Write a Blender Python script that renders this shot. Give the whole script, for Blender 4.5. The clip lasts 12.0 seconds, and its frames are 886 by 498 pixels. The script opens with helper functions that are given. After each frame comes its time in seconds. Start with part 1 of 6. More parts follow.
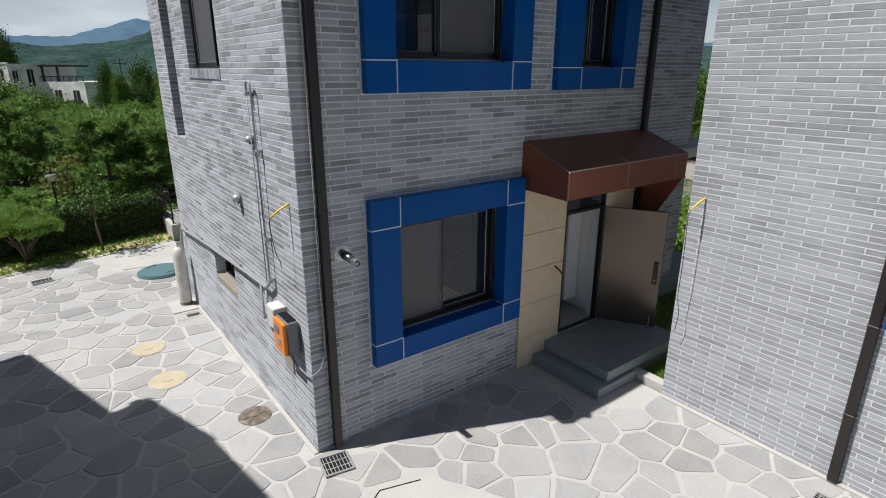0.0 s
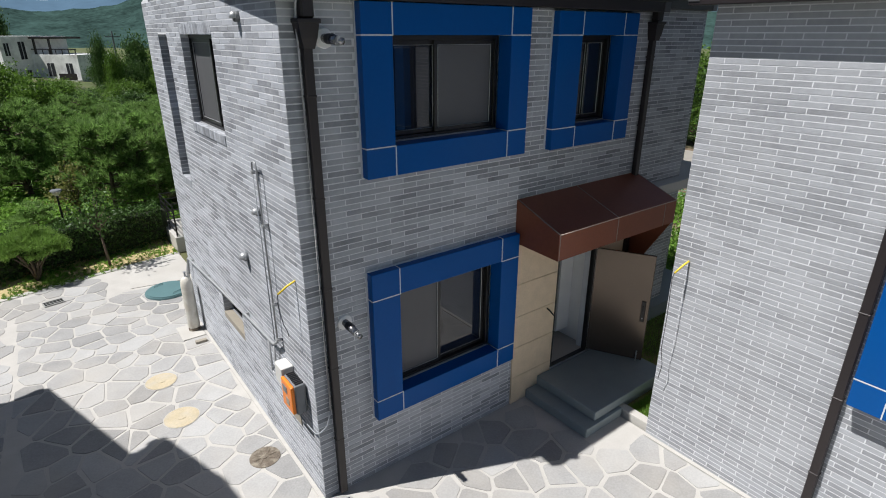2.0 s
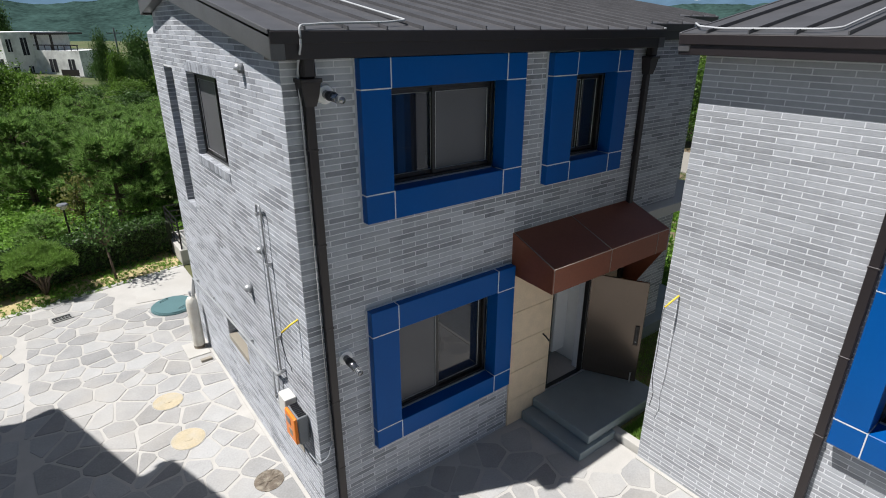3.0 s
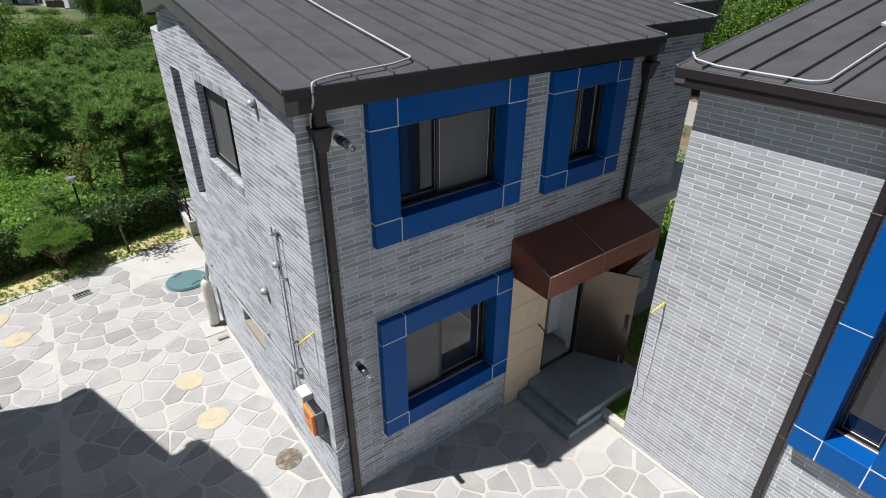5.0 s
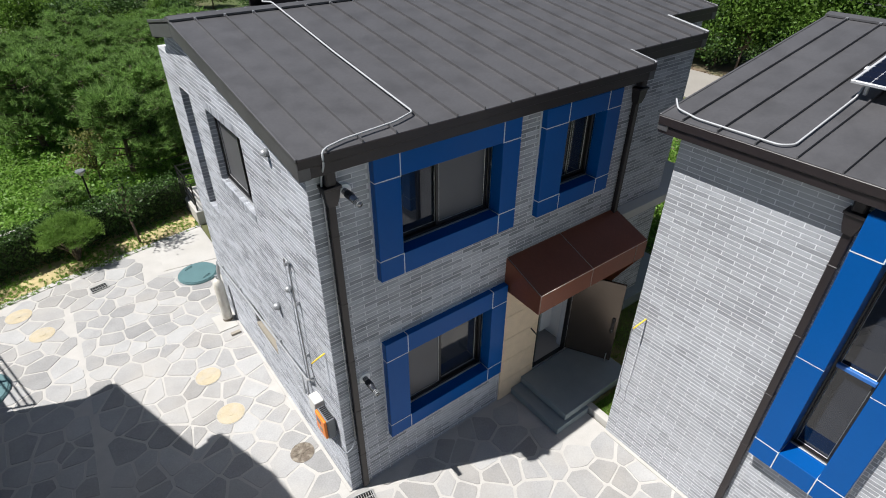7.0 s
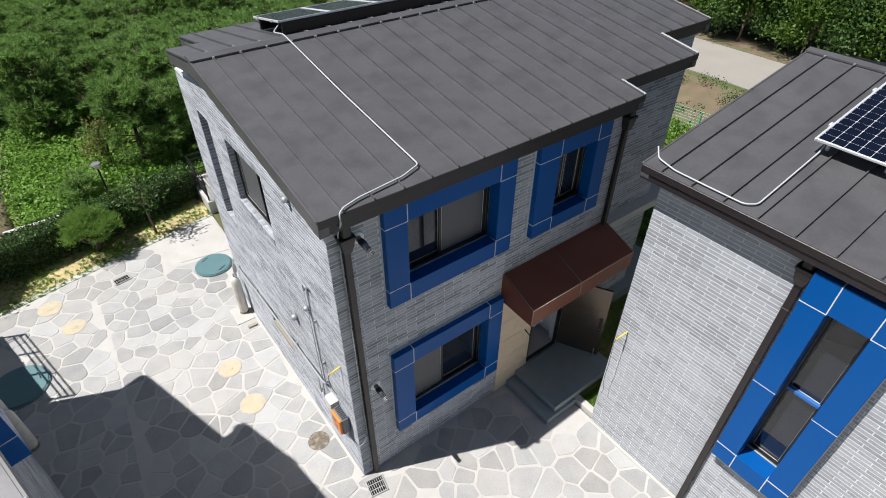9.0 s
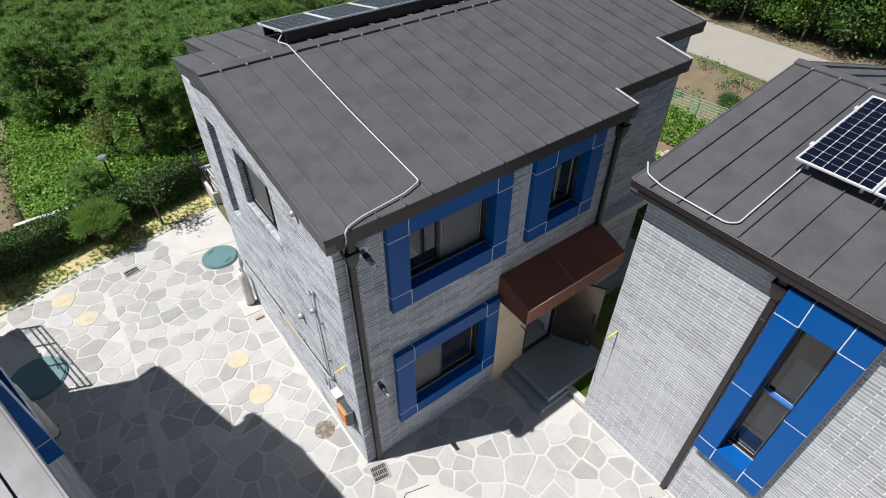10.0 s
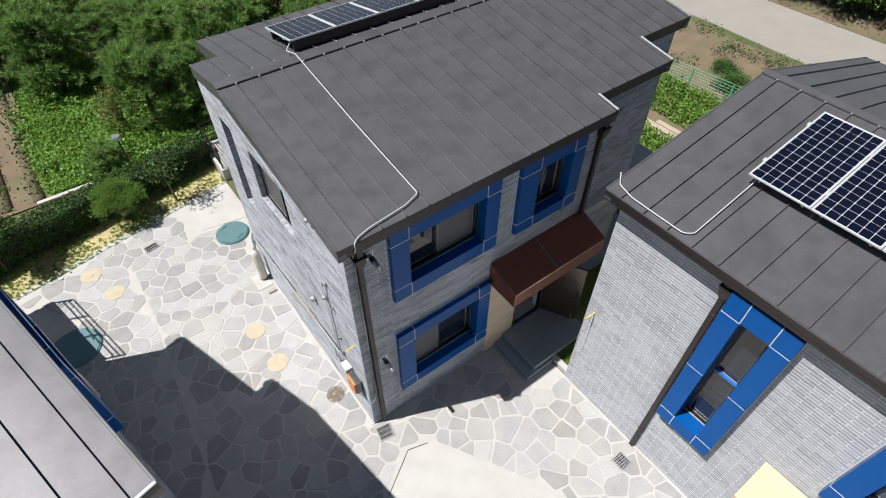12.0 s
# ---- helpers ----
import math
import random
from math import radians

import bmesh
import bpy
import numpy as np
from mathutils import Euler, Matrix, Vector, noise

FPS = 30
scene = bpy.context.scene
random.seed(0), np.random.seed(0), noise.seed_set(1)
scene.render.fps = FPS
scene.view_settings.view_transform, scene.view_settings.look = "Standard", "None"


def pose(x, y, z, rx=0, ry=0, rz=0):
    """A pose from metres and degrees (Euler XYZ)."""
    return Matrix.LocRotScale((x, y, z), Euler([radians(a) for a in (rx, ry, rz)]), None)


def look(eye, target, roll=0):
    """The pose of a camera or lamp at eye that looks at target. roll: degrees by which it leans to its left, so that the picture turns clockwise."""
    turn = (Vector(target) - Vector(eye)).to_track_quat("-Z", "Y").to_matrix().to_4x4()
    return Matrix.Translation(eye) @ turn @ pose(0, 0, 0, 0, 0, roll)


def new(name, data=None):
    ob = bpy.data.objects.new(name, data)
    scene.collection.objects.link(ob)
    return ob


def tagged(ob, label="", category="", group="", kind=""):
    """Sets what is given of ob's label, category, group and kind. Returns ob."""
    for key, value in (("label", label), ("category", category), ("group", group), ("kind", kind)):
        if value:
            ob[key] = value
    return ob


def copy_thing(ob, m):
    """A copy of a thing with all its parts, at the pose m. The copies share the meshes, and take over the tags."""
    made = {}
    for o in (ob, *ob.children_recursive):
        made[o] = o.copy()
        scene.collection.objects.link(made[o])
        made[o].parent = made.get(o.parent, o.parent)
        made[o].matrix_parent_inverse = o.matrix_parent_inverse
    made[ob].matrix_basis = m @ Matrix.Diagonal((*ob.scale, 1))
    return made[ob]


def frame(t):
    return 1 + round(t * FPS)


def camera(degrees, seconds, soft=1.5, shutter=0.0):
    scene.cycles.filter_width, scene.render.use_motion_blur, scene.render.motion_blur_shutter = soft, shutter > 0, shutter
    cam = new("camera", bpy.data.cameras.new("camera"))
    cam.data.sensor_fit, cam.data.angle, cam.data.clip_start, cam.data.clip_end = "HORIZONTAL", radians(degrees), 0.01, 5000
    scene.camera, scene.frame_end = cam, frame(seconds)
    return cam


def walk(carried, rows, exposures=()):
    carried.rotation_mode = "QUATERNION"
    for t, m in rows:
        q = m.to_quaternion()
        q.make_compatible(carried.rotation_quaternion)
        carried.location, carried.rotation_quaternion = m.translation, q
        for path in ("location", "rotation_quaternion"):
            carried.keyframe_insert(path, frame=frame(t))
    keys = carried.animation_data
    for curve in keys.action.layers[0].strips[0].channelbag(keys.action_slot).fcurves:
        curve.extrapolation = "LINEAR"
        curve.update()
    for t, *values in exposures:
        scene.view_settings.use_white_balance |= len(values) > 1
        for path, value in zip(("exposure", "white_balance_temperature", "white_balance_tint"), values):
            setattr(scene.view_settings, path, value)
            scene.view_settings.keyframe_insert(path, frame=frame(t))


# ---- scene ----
cam = camera(78.2, 12.0, 1.0)
PATH = [
    (0, (-2.222, -5.542, 4.634), (-1.076, -4.027, 4.008), 0.1),
    (0.5, (-2.214, -5.48, 4.989), (-1.082, -3.997, 4.269), 0.1),
    (1, (-2.208, -5.503, 5.274), (-1.081, -4.02, 4.544), 0.0),
    (1.5, (-2.198, -5.495, 5.632), (-1.071, -4.016, 4.894), -0.0),
    (2, (-2.178, -5.515, 5.939), (-1.052, -4.034, 5.206), 0.1),
    (2.5, (-2.185, -5.559, 6.234), (-1.059, -4.076, 5.505), 0.2),
    (3, (-2.141, -5.56, 6.573), (-1.026, -4.082, 5.817), 0.1),
    (4.8, (-2.171, -5.518, 7.64), (-1.103, -4.11, 6.703), 0.4),
    (5, (-2.17, -5.507, 7.794), (-1.116, -4.113, 6.821), 0.2),
    (5.5, (-2.166, -5.497, 8.072), (-1.135, -4.137, 7.031), 0.2),
    (6, (-2.171, -5.49, 8.388), (-1.16, -4.16, 7.288), 0.2),
    (6.5, (-2.171, -5.501, 8.709), (-1.162, -4.173, 7.605), 0.3),
    (7, (-2.162, -5.494, 9.05), (-1.159, -4.173, 7.934), 0.2),
    (9, (-2.189, -5.468, 10.541), (-1.25, -4.231, 9.281), 0.3),
    (9.5, (-2.197, -5.47, 10.91), (-1.275, -4.258, 9.614), 0.4),
    (10, (-2.178, -5.457, 11.274), (-1.276, -4.271, 9.94), 0.4),
    (10.5, (-2.141, -5.455, 11.62), (-1.259, -4.294, 10.25), 0.4),
    (11, (-2.12, -5.466, 11.976), (-1.26, -4.334, 10.569), 0.4),
    (11.5, (-2.115, -5.466, 12.336), (-1.274, -4.362, 10.896), 0.4),
    (12, (-2.259, -5.664, 12.767), (-1.439, -4.589, 11.293), 0.4),
]
walk(cam, [(t, look(eye, target, roll)) for t, eye, target, roll in PATH],
     exposures=[(t, e, 6280, 10) for t, e in ((0, 0.20), (1.5, 0.28), (3, 0.38), (5, 0.42), (9, 0.48), (12, 0.41))])
SUN_EL, SUN_DIR = 62.0, (0.924, -0.383)

# ---- world, sun, exposure ----
world = bpy.data.worlds.new("sky")
world.use_nodes = True
scene.world = world
wn = world.node_tree.nodes
sky = wn.new("ShaderNodeTexSky")
sky.sky_type = 'NISHITA'
sky.sun_disc = False
sky.sun_elevation = radians(SUN_EL)
sky.sun_rotation = math.atan2(-SUN_DIR[0], -SUN_DIR[1])
sky.air_density, sky.dust_density, sky.ozone_density = 1.0, 0.3, 3.0
wn["Background"].inputs["Strength"].default_value = 0.029
wl = world.node_tree.links
wc = wn.new("ShaderNodeTexCoord")
cloud = wn.new("ShaderNodeTexNoise")
cloud.inputs["Scale"].default_value, cloud.inputs["Detail"].default_value = 3.2, 8
wm = wn.new("ShaderNodeMapping")
wm.inputs["Scale"].default_value = (1, 1, 3.5)
wl.new(wc.outputs["Generated"], wm.inputs[0])
wl.new(wm.outputs[0], cloud.inputs["Vector"])
cr = wn.new("ShaderNodeMapRange")
cr.inputs["From Min"].default_value, cr.inputs["From Max"].default_value = 0.44, 0.70
cr.inputs["To Min"].default_value, cr.inputs["To Max"].default_value = 0.32, 0.62
wl.new(cloud.outputs[0], cr.inputs[0])
cm = wn.new("ShaderNodeMix")
cm.data_type = 'RGBA'
cm.inputs[7].default_value = (25.0, 27.0, 29.0, 1)
sep = wn.new("ShaderNodeSeparateXYZ")                 # the clouds gather towards the horizon
wl.new(wc.outputs["Generated"], sep.inputs[0])
low = wn.new("ShaderNodeMapRange")
low.inputs["From Min"].default_value, low.inputs["From Max"].default_value = 0.07, 0.20
low.inputs["To Min"].default_value, low.inputs["To Max"].default_value = 1.5, 0.05
wl.new(sep.outputs[2], low.inputs[0])
cw = wn.new("ShaderNodeMath")
cw.operation = 'MULTIPLY'
wl.new(cr.outputs[0], cw.inputs[0])
wl.new(low.outputs[0], cw.inputs[1])
wl.new(cw.outputs[0], cm.inputs[0])
wl.new(sky.outputs[0], cm.inputs[6])
wl.new(cm.outputs[2], wn["Background"].inputs[0])
sun = new("sun", bpy.data.lights.new("sun", 'SUN'))
sun.data.energy, sun.data.angle, sun.data.color = 5.0, radians(0.53), (1.0, 0.96, 0.91)
ce, se = math.cos(radians(SUN_EL)), math.sin(radians(SUN_EL))
sun.matrix_world = look((0, 0, 40), (SUN_DIR[0] * ce, SUN_DIR[1] * ce, 40 - se))


# ---- materials ----
def mat(name, color, rough=0.6, metal=0.0, var=0.15, scale=6.0, fine=60.0, bump=0.1, spec=0.5, island=0.0, stain=None, stain_amt=0.0, stain_scale=0.8):
    """Principled material: two scales of noise on the colour, a fine bump, random tone per piece."""
    m = bpy.data.materials.new(name)
    m.use_nodes = True
    nt = m.node_tree
    N, L = nt.nodes, nt.links
    b = N["Principled BSDF"]
    b.inputs["Roughness"].default_value = rough
    b.inputs["Metallic"].default_value = metal
    b.inputs["Specular IOR Level"].default_value = spec
    co = N.new("ShaderNodeTexCoord")
    n1 = N.new("ShaderNodeTexNoise")
    n1.inputs["Scale"].default_value, n1.inputs["Detail"].default_value = scale, 4
    n2 = N.new("ShaderNodeTexNoise")
    n2.inputs["Scale"].default_value, n2.inputs["Detail"].default_value = fine, 3
    geo = N.new("ShaderNodeNewGeometry")
    L.new(geo.outputs["Position"], n1.inputs["Vector"])
    L.new(geo.outputs["Position"], n2.inputs["Vector"])
    a = N.new("ShaderNodeMath"); a.operation = 'ADD'
    L.new(n1.outputs[0], a.inputs[0]); L.new(n2.outputs[0], a.inputs[1])
    val = a
    if island:
        info = N.new("ShaderNodeObjectInfo")
        c1 = N.new("ShaderNodeMath"); c1.operation = 'ADD'
        L.new(info.outputs["Random"], c1.inputs[0]); L.new(geo.outputs["Random Per Island"], c1.inputs[1])
        fr = N.new("ShaderNodeMath"); fr.operation = 'FRACT'
        L.new(c1.outputs[0], fr.inputs[0])
        m1 = N.new("ShaderNodeMath"); m1.operation = 'MULTIPLY_ADD'
        m1.inputs[1].default_value, m1.inputs[2].default_value = island * 2, -island
        L.new(fr.outputs[0], m1.inputs[0])
        m2 = N.new("ShaderNodeMath"); m2.operation = 'ADD'
        L.new(a.outputs[0], m2.inputs[0]); L.new(m1.outputs[0], m2.inputs[1])
        val = m2
    mr = N.new("ShaderNodeMapRange")
    mr.inputs["From Min"].default_value, mr.inputs["From Max"].default_value = 0.5, 1.5
    mr.inputs["To Min"].default_value, mr.inputs["To Max"].default_value = 1 - var, 1 + var
    mr.clamp = False
    L.new(val.outputs[0], mr.inputs[0])
    mx = N.new("ShaderNodeVectorMath"); mx.operation = 'SCALE'
    mx.inputs[0].default_value = color
    L.new(mr.outputs[0], mx.inputs["Scale"])
    out = mx.outputs[0]
    if stain:
        n3 = N.new("ShaderNodeTexNoise")
        n3.inputs["Scale"].default_value, n3.inputs["Detail"].default_value = stain_scale, 6
        L.new(geo.outputs["Position"], n3.inputs["Vector"])
        rp = N.new("ShaderNodeMapRange")
        rp.inputs["From Min"].default_value, rp.inputs["From Max"].default_value = 0.45, 0.7
        rp.inputs["To Max"].default_value = stain_amt
        L.new(n3.outputs[0], rp.inputs[0])
        mix = N.new("ShaderNodeMix"); mix.data_type = 'RGBA'
        L.new(rp.outputs[0], mix.inputs[0]); L.new(out, mix.inputs[6])
        mix.inputs[7].default_value = (*stain, 1)
        out = mix.outputs[2]
    L.new(out, b.inputs["Base Color"])
    if bump:
        bp = N.new("ShaderNodeBump")
        bp.inputs["Strength"].default_value, bp.inputs["Distance"].default_value = bump, 0.01
        L.new(a.outputs[0], bp.inputs["Height"])
        L.new(bp.outputs[0], b.inputs["Normal"])
    return m


def leaf_mat(name, color, var=0.3, scale=1.0, fine=8.0, island=0.6, through_light=0.45):
    """Foliage: a rough leaf that lets part of the light through."""
    m = mat(name, color, 0.5, var=var, scale=scale, fine=fine, bump=0, island=island, spec=0.3)
    N, L = m.node_tree.nodes, m.node_tree.links
    b = N["Principled BSDF"]
    src = b.inputs["Base Color"].links[0].from_socket
    tr = N.new("ShaderNodeBsdfTranslucent")
    mixer = N.new("ShaderNodeMixShader")
    mixer.inputs[0].default_value = through_light
    L.new(src, tr.inputs[0])
    L.new(b.outputs[0], mixer.inputs[1])
    L.new(tr.outputs[0], mixer.inputs[2])
    L.new(mixer.outputs[0], N["Material Output"].inputs[0])
    return m


def glass_mat(name, tint=(0.022, 0.028, 0.042), rough=0.0):
    m = bpy.data.materials.new(name)
    m.use_nodes = True
    b = m.node_tree.nodes["Principled BSDF"]
    b.inputs["Base Color"].default_value = (*tint, 1)
    b.inputs["Roughness"].default_value = rough
    b.inputs["Transmission Weight"].default_value = 0.35
    b.inputs["IOR"].default_value = 1.58
    return m


BRICK = mat("grey_clay_brick", (0.335, 0.350, 0.380), 0.85, var=0.20, scale=1.1, fine=14, bump=0.35, island=0.85, stain=(0.50, 0.51, 0.53), stain_amt=0.35, stain_scale=2.2)
BRICK_TWO = mat("mid_grey_clay_brick", (0.335, 0.346, 0.367), 0.85, var=0.17, scale=0.9, fine=14, bump=0.35, island=0.6, stain=(0.46, 0.47, 0.49), stain_amt=0.4, stain_scale=1.6)
MORTAR = mat("pale_mortar", (0.67, 0.68, 0.70), 0.95, var=0.1, scale=8, fine=90, bump=0.3)
BLUE = mat("blue_metal_panel", (0.003, 0.079, 0.30), 0.28, var=0.06, scale=1.5, fine=20, bump=0.0, spec=0.13)
SEALANT = mat("white_sealant", (0.62, 0.64, 0.66), 0.6, var=0.05, bump=0)
DARK = mat("dark_brown_metal", (0.020, 0.015, 0.0155), 0.45, var=0.15, scale=2, fine=30, bump=0.02)
ROOF = mat("charcoal_metal_roof", (0.124, 0.122, 0.127), 0.46, metal=0.4, var=0.14, scale=1.6, fine=25, bump=0.03, stain=(0.075, 0.074, 0.076), stain_amt=0.5, stain_scale=2.5)
COPPER = mat("copper_brown_panel", (0.235, 0.078, 0.042), 0.36, metal=0.35, var=0.12, scale=2, fine=20, bump=0.02)
COPPER_TRIM = mat("bronze_trim", (0.30, 0.25, 0.22), 0.35, metal=0.6, var=0.1, bump=0)
CREAM = mat("cream_stone_panel", (0.70, 0.565, 0.40), 0.7, var=0.14, scale=5, fine=50, bump=0.1, island=0.15)
CONCRETE = mat("light_concrete", (0.47, 0.455, 0.425), 0.9, var=0.12, scale=2, fine=60, bump=0.2, stain=(0.38, 0.355, 0.32), stain_amt=0.4)
STONE_DARK = mat("grey_granite", (0.225, 0.265, 0.28), 0.5, var=0.1, scale=4, fine=120, bump=0.08)
FLAG = mat("pale_flagstone", (0.335, 0.332, 0.326), 0.8, var=0.19, scale=2.5, fine=35, bump=0.35, island=0.6, stain=(0.42, 0.385, 0.335), stain_amt=0.45, stain_scale=0.7)
GROUT = mat("paving_mortar", (0.455, 0.438, 0.41), 0.95, var=0.14, scale=3, fine=70, bump=0.3)
GRASS = mat("lawn_earth", (0.10, 0.12, 0.035), 0.95, var=0.4, scale=3, fine=40, bump=0.5, stain=(0.30, 0.23, 0.11), stain_amt=0.9, stain_scale=1.3)
EARTH = mat("earth_ground", (0.075, 0.10, 0.03), 0.95, var=0.4, scale=0.4, fine=6, bump=0.4, stain=(0.20, 0.15, 0.09), stain_amt=0.5, stain_scale=0.15)
STEEL_DOOR = mat("bronze_steel_door", (0.13, 0.105, 0.085), 0.24, metal=0.7, var=0.1, scale=3, fine=40, bump=0.02)
GLASS = glass_mat("window_glass")
WHITE = mat("white_paint", (0.84, 0.84, 0.83), 0.5, var=0.05, bump=0.02)
GREY_METAL = mat("galvanised_pipe", (0.42, 0.43, 0.44), 0.4, metal=0.5, var=0.12, bump=0.02)
INTERIOR = mat("interior_plaster", (0.55, 0.54, 0.52), 0.8, var=0.05, bump=0.02)


# ---- builders ----
def mesh_ob(name, verts, faces, material, parent=None, label="", smooth=False):
    me = bpy.data.meshes.new(name)
    me.from_pydata([tuple(v) for v in verts], [], [tuple(q) for q in faces])
    me.materials.append(material)
    if smooth:
        for p in me.polygons:
            p.use_smooth = True
    ob = new(name, me)
    if parent is not None:
        ob.parent = parent
    if label:
        tagged(ob, label)
    return ob


def part(name, bm, material, parent=None, label="", smooth=False):
    me = bpy.data.meshes.new(name)
    bmesh.ops.recalc_face_normals(bm, faces=bm.faces[:])
    bm.to_mesh(me)
    bm.free()
    me.materials.append(material)
    if smooth:
        for p in me.polygons:
            p.use_smooth = True
    ob = new(name, me)
    if parent is not None:
        ob.parent = parent
    if label:
        tagged(ob, label)
    return ob


def thing(name, label, category, m=None, group="", kind=""):
    ob = new(name)
    ob.empty_display_size = 0.1
    if m is not None:
        ob.matrix_world = m
    return tagged(ob, label, category, group, kind)


def add_box(bm, lo, hi, bevel=0.0, segs=1):
    lo, hi = Vector(lo), Vector(hi)
    r = bmesh.ops.create_cube(bm, size=1.0, matrix=Matrix.LocRotScale((lo + hi) / 2, None, hi - lo))
    if bevel:
        es = list({e for v in r["verts"] for e in v.link_edges})
        bmesh.ops.bevel(bm, geom=es, offset=bevel, segments=segs, affect='EDGES', profile=0.5)


def box(name, lo, hi, material, parent=None, label="", bevel=0.004):
    bm = bmesh.new()
    add_box(bm, lo, hi, bevel)
    return part(name, bm, material, parent, label)


def add_cyl(bm, a, b, r1, r2=None, seg=12):
    a, b = Vector(a), Vector(b)
    r2 = r1 if r2 is None else r2
    d = b - a
    m = Matrix.Translation((a + b) / 2) @ d.to_track_quat('Z', 'Y').to_matrix().to_4x4()
    bmesh.ops.create_cone(bm, cap_ends=True, segments=seg, radius1=r1, radius2=r2, depth=d.length, matrix=m)


def add_tube(bm, pts, r, seg=8):
    """A round tube along a line of points, in one skin."""
    pts = [Vector(p) for p in pts]
    rings = []
    for i, p in enumerate(pts):
        d = (pts[min(i + 1, len(pts) - 1)] - pts[max(i - 1, 0)]).normalized()
        q = d.to_track_quat('Z', 'Y')
        rr = r[i] if isinstance(r, (list, tuple)) else r
        rings.append([bm.verts.new(p + q @ Vector((rr * math.cos(t), rr * math.sin(t), 0))) for t in (2 * math.pi * k / seg for k in range(seg))])
    for a, b in zip(rings, rings[1:]):
        for k in range(seg):
            bm.faces.new((a[k], a[(k + 1) % seg], b[(k + 1) % seg], b[k]))
    bm.faces.new(rings[0][::-1])
    bm.faces.new(rings[-1])


def tube(name, pts, r, material, parent=None, label="", seg=8):
    bm = bmesh.new()
    add_tube(bm, pts, r, seg)
    return part(name, bm, material, parent, label, smooth=True)


def prism(name, poly, z0, z1, material, parent=None, label=""):
    """An upright prism over a plan polygon."""
    n = len(poly)
    v = [(x, y, z0) for x, y in poly] + [(x, y, z1) for x, y in poly]
    fs = [tuple(range(n))[::-1], tuple(range(n, 2 * n))] + [(i, (i + 1) % n, n + (i + 1) % n, n + i) for i in range(n)]
    return mesh_ob(name, v, fs, material, parent, label)


def wall_mesh(name, m, width, top, openings, thick, material, parent=None, label=""):
    """A wall in its own plane: u along, z up, depth w into the house. top(u) is its upper edge; openings u0, z0, u1, z1 go through."""
    us = sorted({0.0, width, *[o[0] for o in openings], *[o[2] for o in openings], *[k for k in top[1] if 0 < k < width]})
    zs = sorted({0.0, *[o[1] for o in openings], *[o[3] for o in openings]})
    f = top[0]
    verts, faces, idx = [], [], {}
    nz = len(zs)

    def cell_open(i, j):
        if i < 0 or i >= len(us) - 1 or j < 0 or j >= nz:
            return True
        uc = (us[i] + us[i + 1]) / 2
        zc = (zs[j] + zs[j + 1]) / 2 if j < nz - 1 else zs[j] + 0.01
        return any(o[0] < uc < o[2] and o[1] < zc < o[3] for o in openings)

    def V(i, j, w):
        k = (i, j, w)
        if k not in idx:
            idx[k] = len(verts)
            z = zs[j] if j < nz else f(us[i])
            verts.append(m @ Vector((us[i], w * thick, z)))
        return idx[k]
    for i in range(len(us) - 1):
        for j in range(nz):
            if cell_open(i, j):
                continue
            faces.append((V(i, j, 0), V(i + 1, j, 0), V(i + 1, j + 1, 0), V(i, j + 1, 0)))
            faces.append((V(i, j + 1, 1), V(i + 1, j + 1, 1), V(i + 1, j, 1), V(i, j, 1)))
            for di, dj, a, b in ((-1, 0, (0, 0), (0, 1)), (1, 0, (1, 1), (1, 0)), (0, -1, (1, 0), (0, 0)), (0, 1, (0, 1), (1, 1))):
                if cell_open(i + di, j + dj):
                    faces.append((V(i + a[0], j + a[1], 0), V(i + b[0], j + b[1], 0), V(i + b[0], j + b[1], 1), V(i + a[0], j + a[1], 1)))
    return mesh_ob(name, verts, faces, material, parent, label)
# ---- ground ----
g = bmesh.new()
R = [0, 8, 14, 20, 30, 45, 70, 110, 180, 300, 600, 1200, 2500]
SEG = 48
def fall(x, y):
    """Flat round the houses, dropping to lower fields behind them."""
    return -0.06 - 1.6 * min(max((y - 14) / 30, 0), 1) - 1.5 * min(max((x - 9) / 4, 0), 1) * (1 if y > -20 else 0)
ringv = [[g.verts.new((0, 0, -0.06))]]
for r in R[1:]:
    ring = []
    for k in range(SEG):
        x, y = r * math.cos(2 * math.pi * k / SEG), r * math.sin(2 * math.pi * k / SEG)
        ring.append(g.verts.new((x, y, fall(x, y))))
    ringv.append(ring)
for k in range(SEG):
    g.faces.new((ringv[0][0], ringv[1][k], ringv[1][(k + 1) % SEG]))
for a, b in zip(ringv[1:], ringv[2:]):
    for k in range(SEG):
        g.faces.new((a[k], b[k], b[(k + 1) % SEG], a[(k + 1) % SEG]))
tagged(part("ground", g, EARTH), "green weedy earth ground reaching to the hills", "ground", kind="structure")

court = [(-14, -14), (12, -14), (12, -1.9), (4.7, -1.9), (4.7, -1.15), (4.0, -1.15), (4.0, 6.5), (0.6, 6.5), (0.6, 10.95), (-2.2, 10.55), (-6.8, 9.5), (-14, 8.0)]
pavement = tagged(prism("pavement", court, -0.10, 0.0, GROUT), "pale mortar bed of the crazy paved courtyard", "pavement", kind="structure")

# ---- house one ----
RIDGE_Y, RIDGE_Z, SLOPE = 4.22, 7.28, 0.168
BL, BC = 0.40, 0.0693            # brick length and course with their joints


def roof_z(v):
    return RIDGE_Z - SLOPE * abs(v - RIDGE_Y)


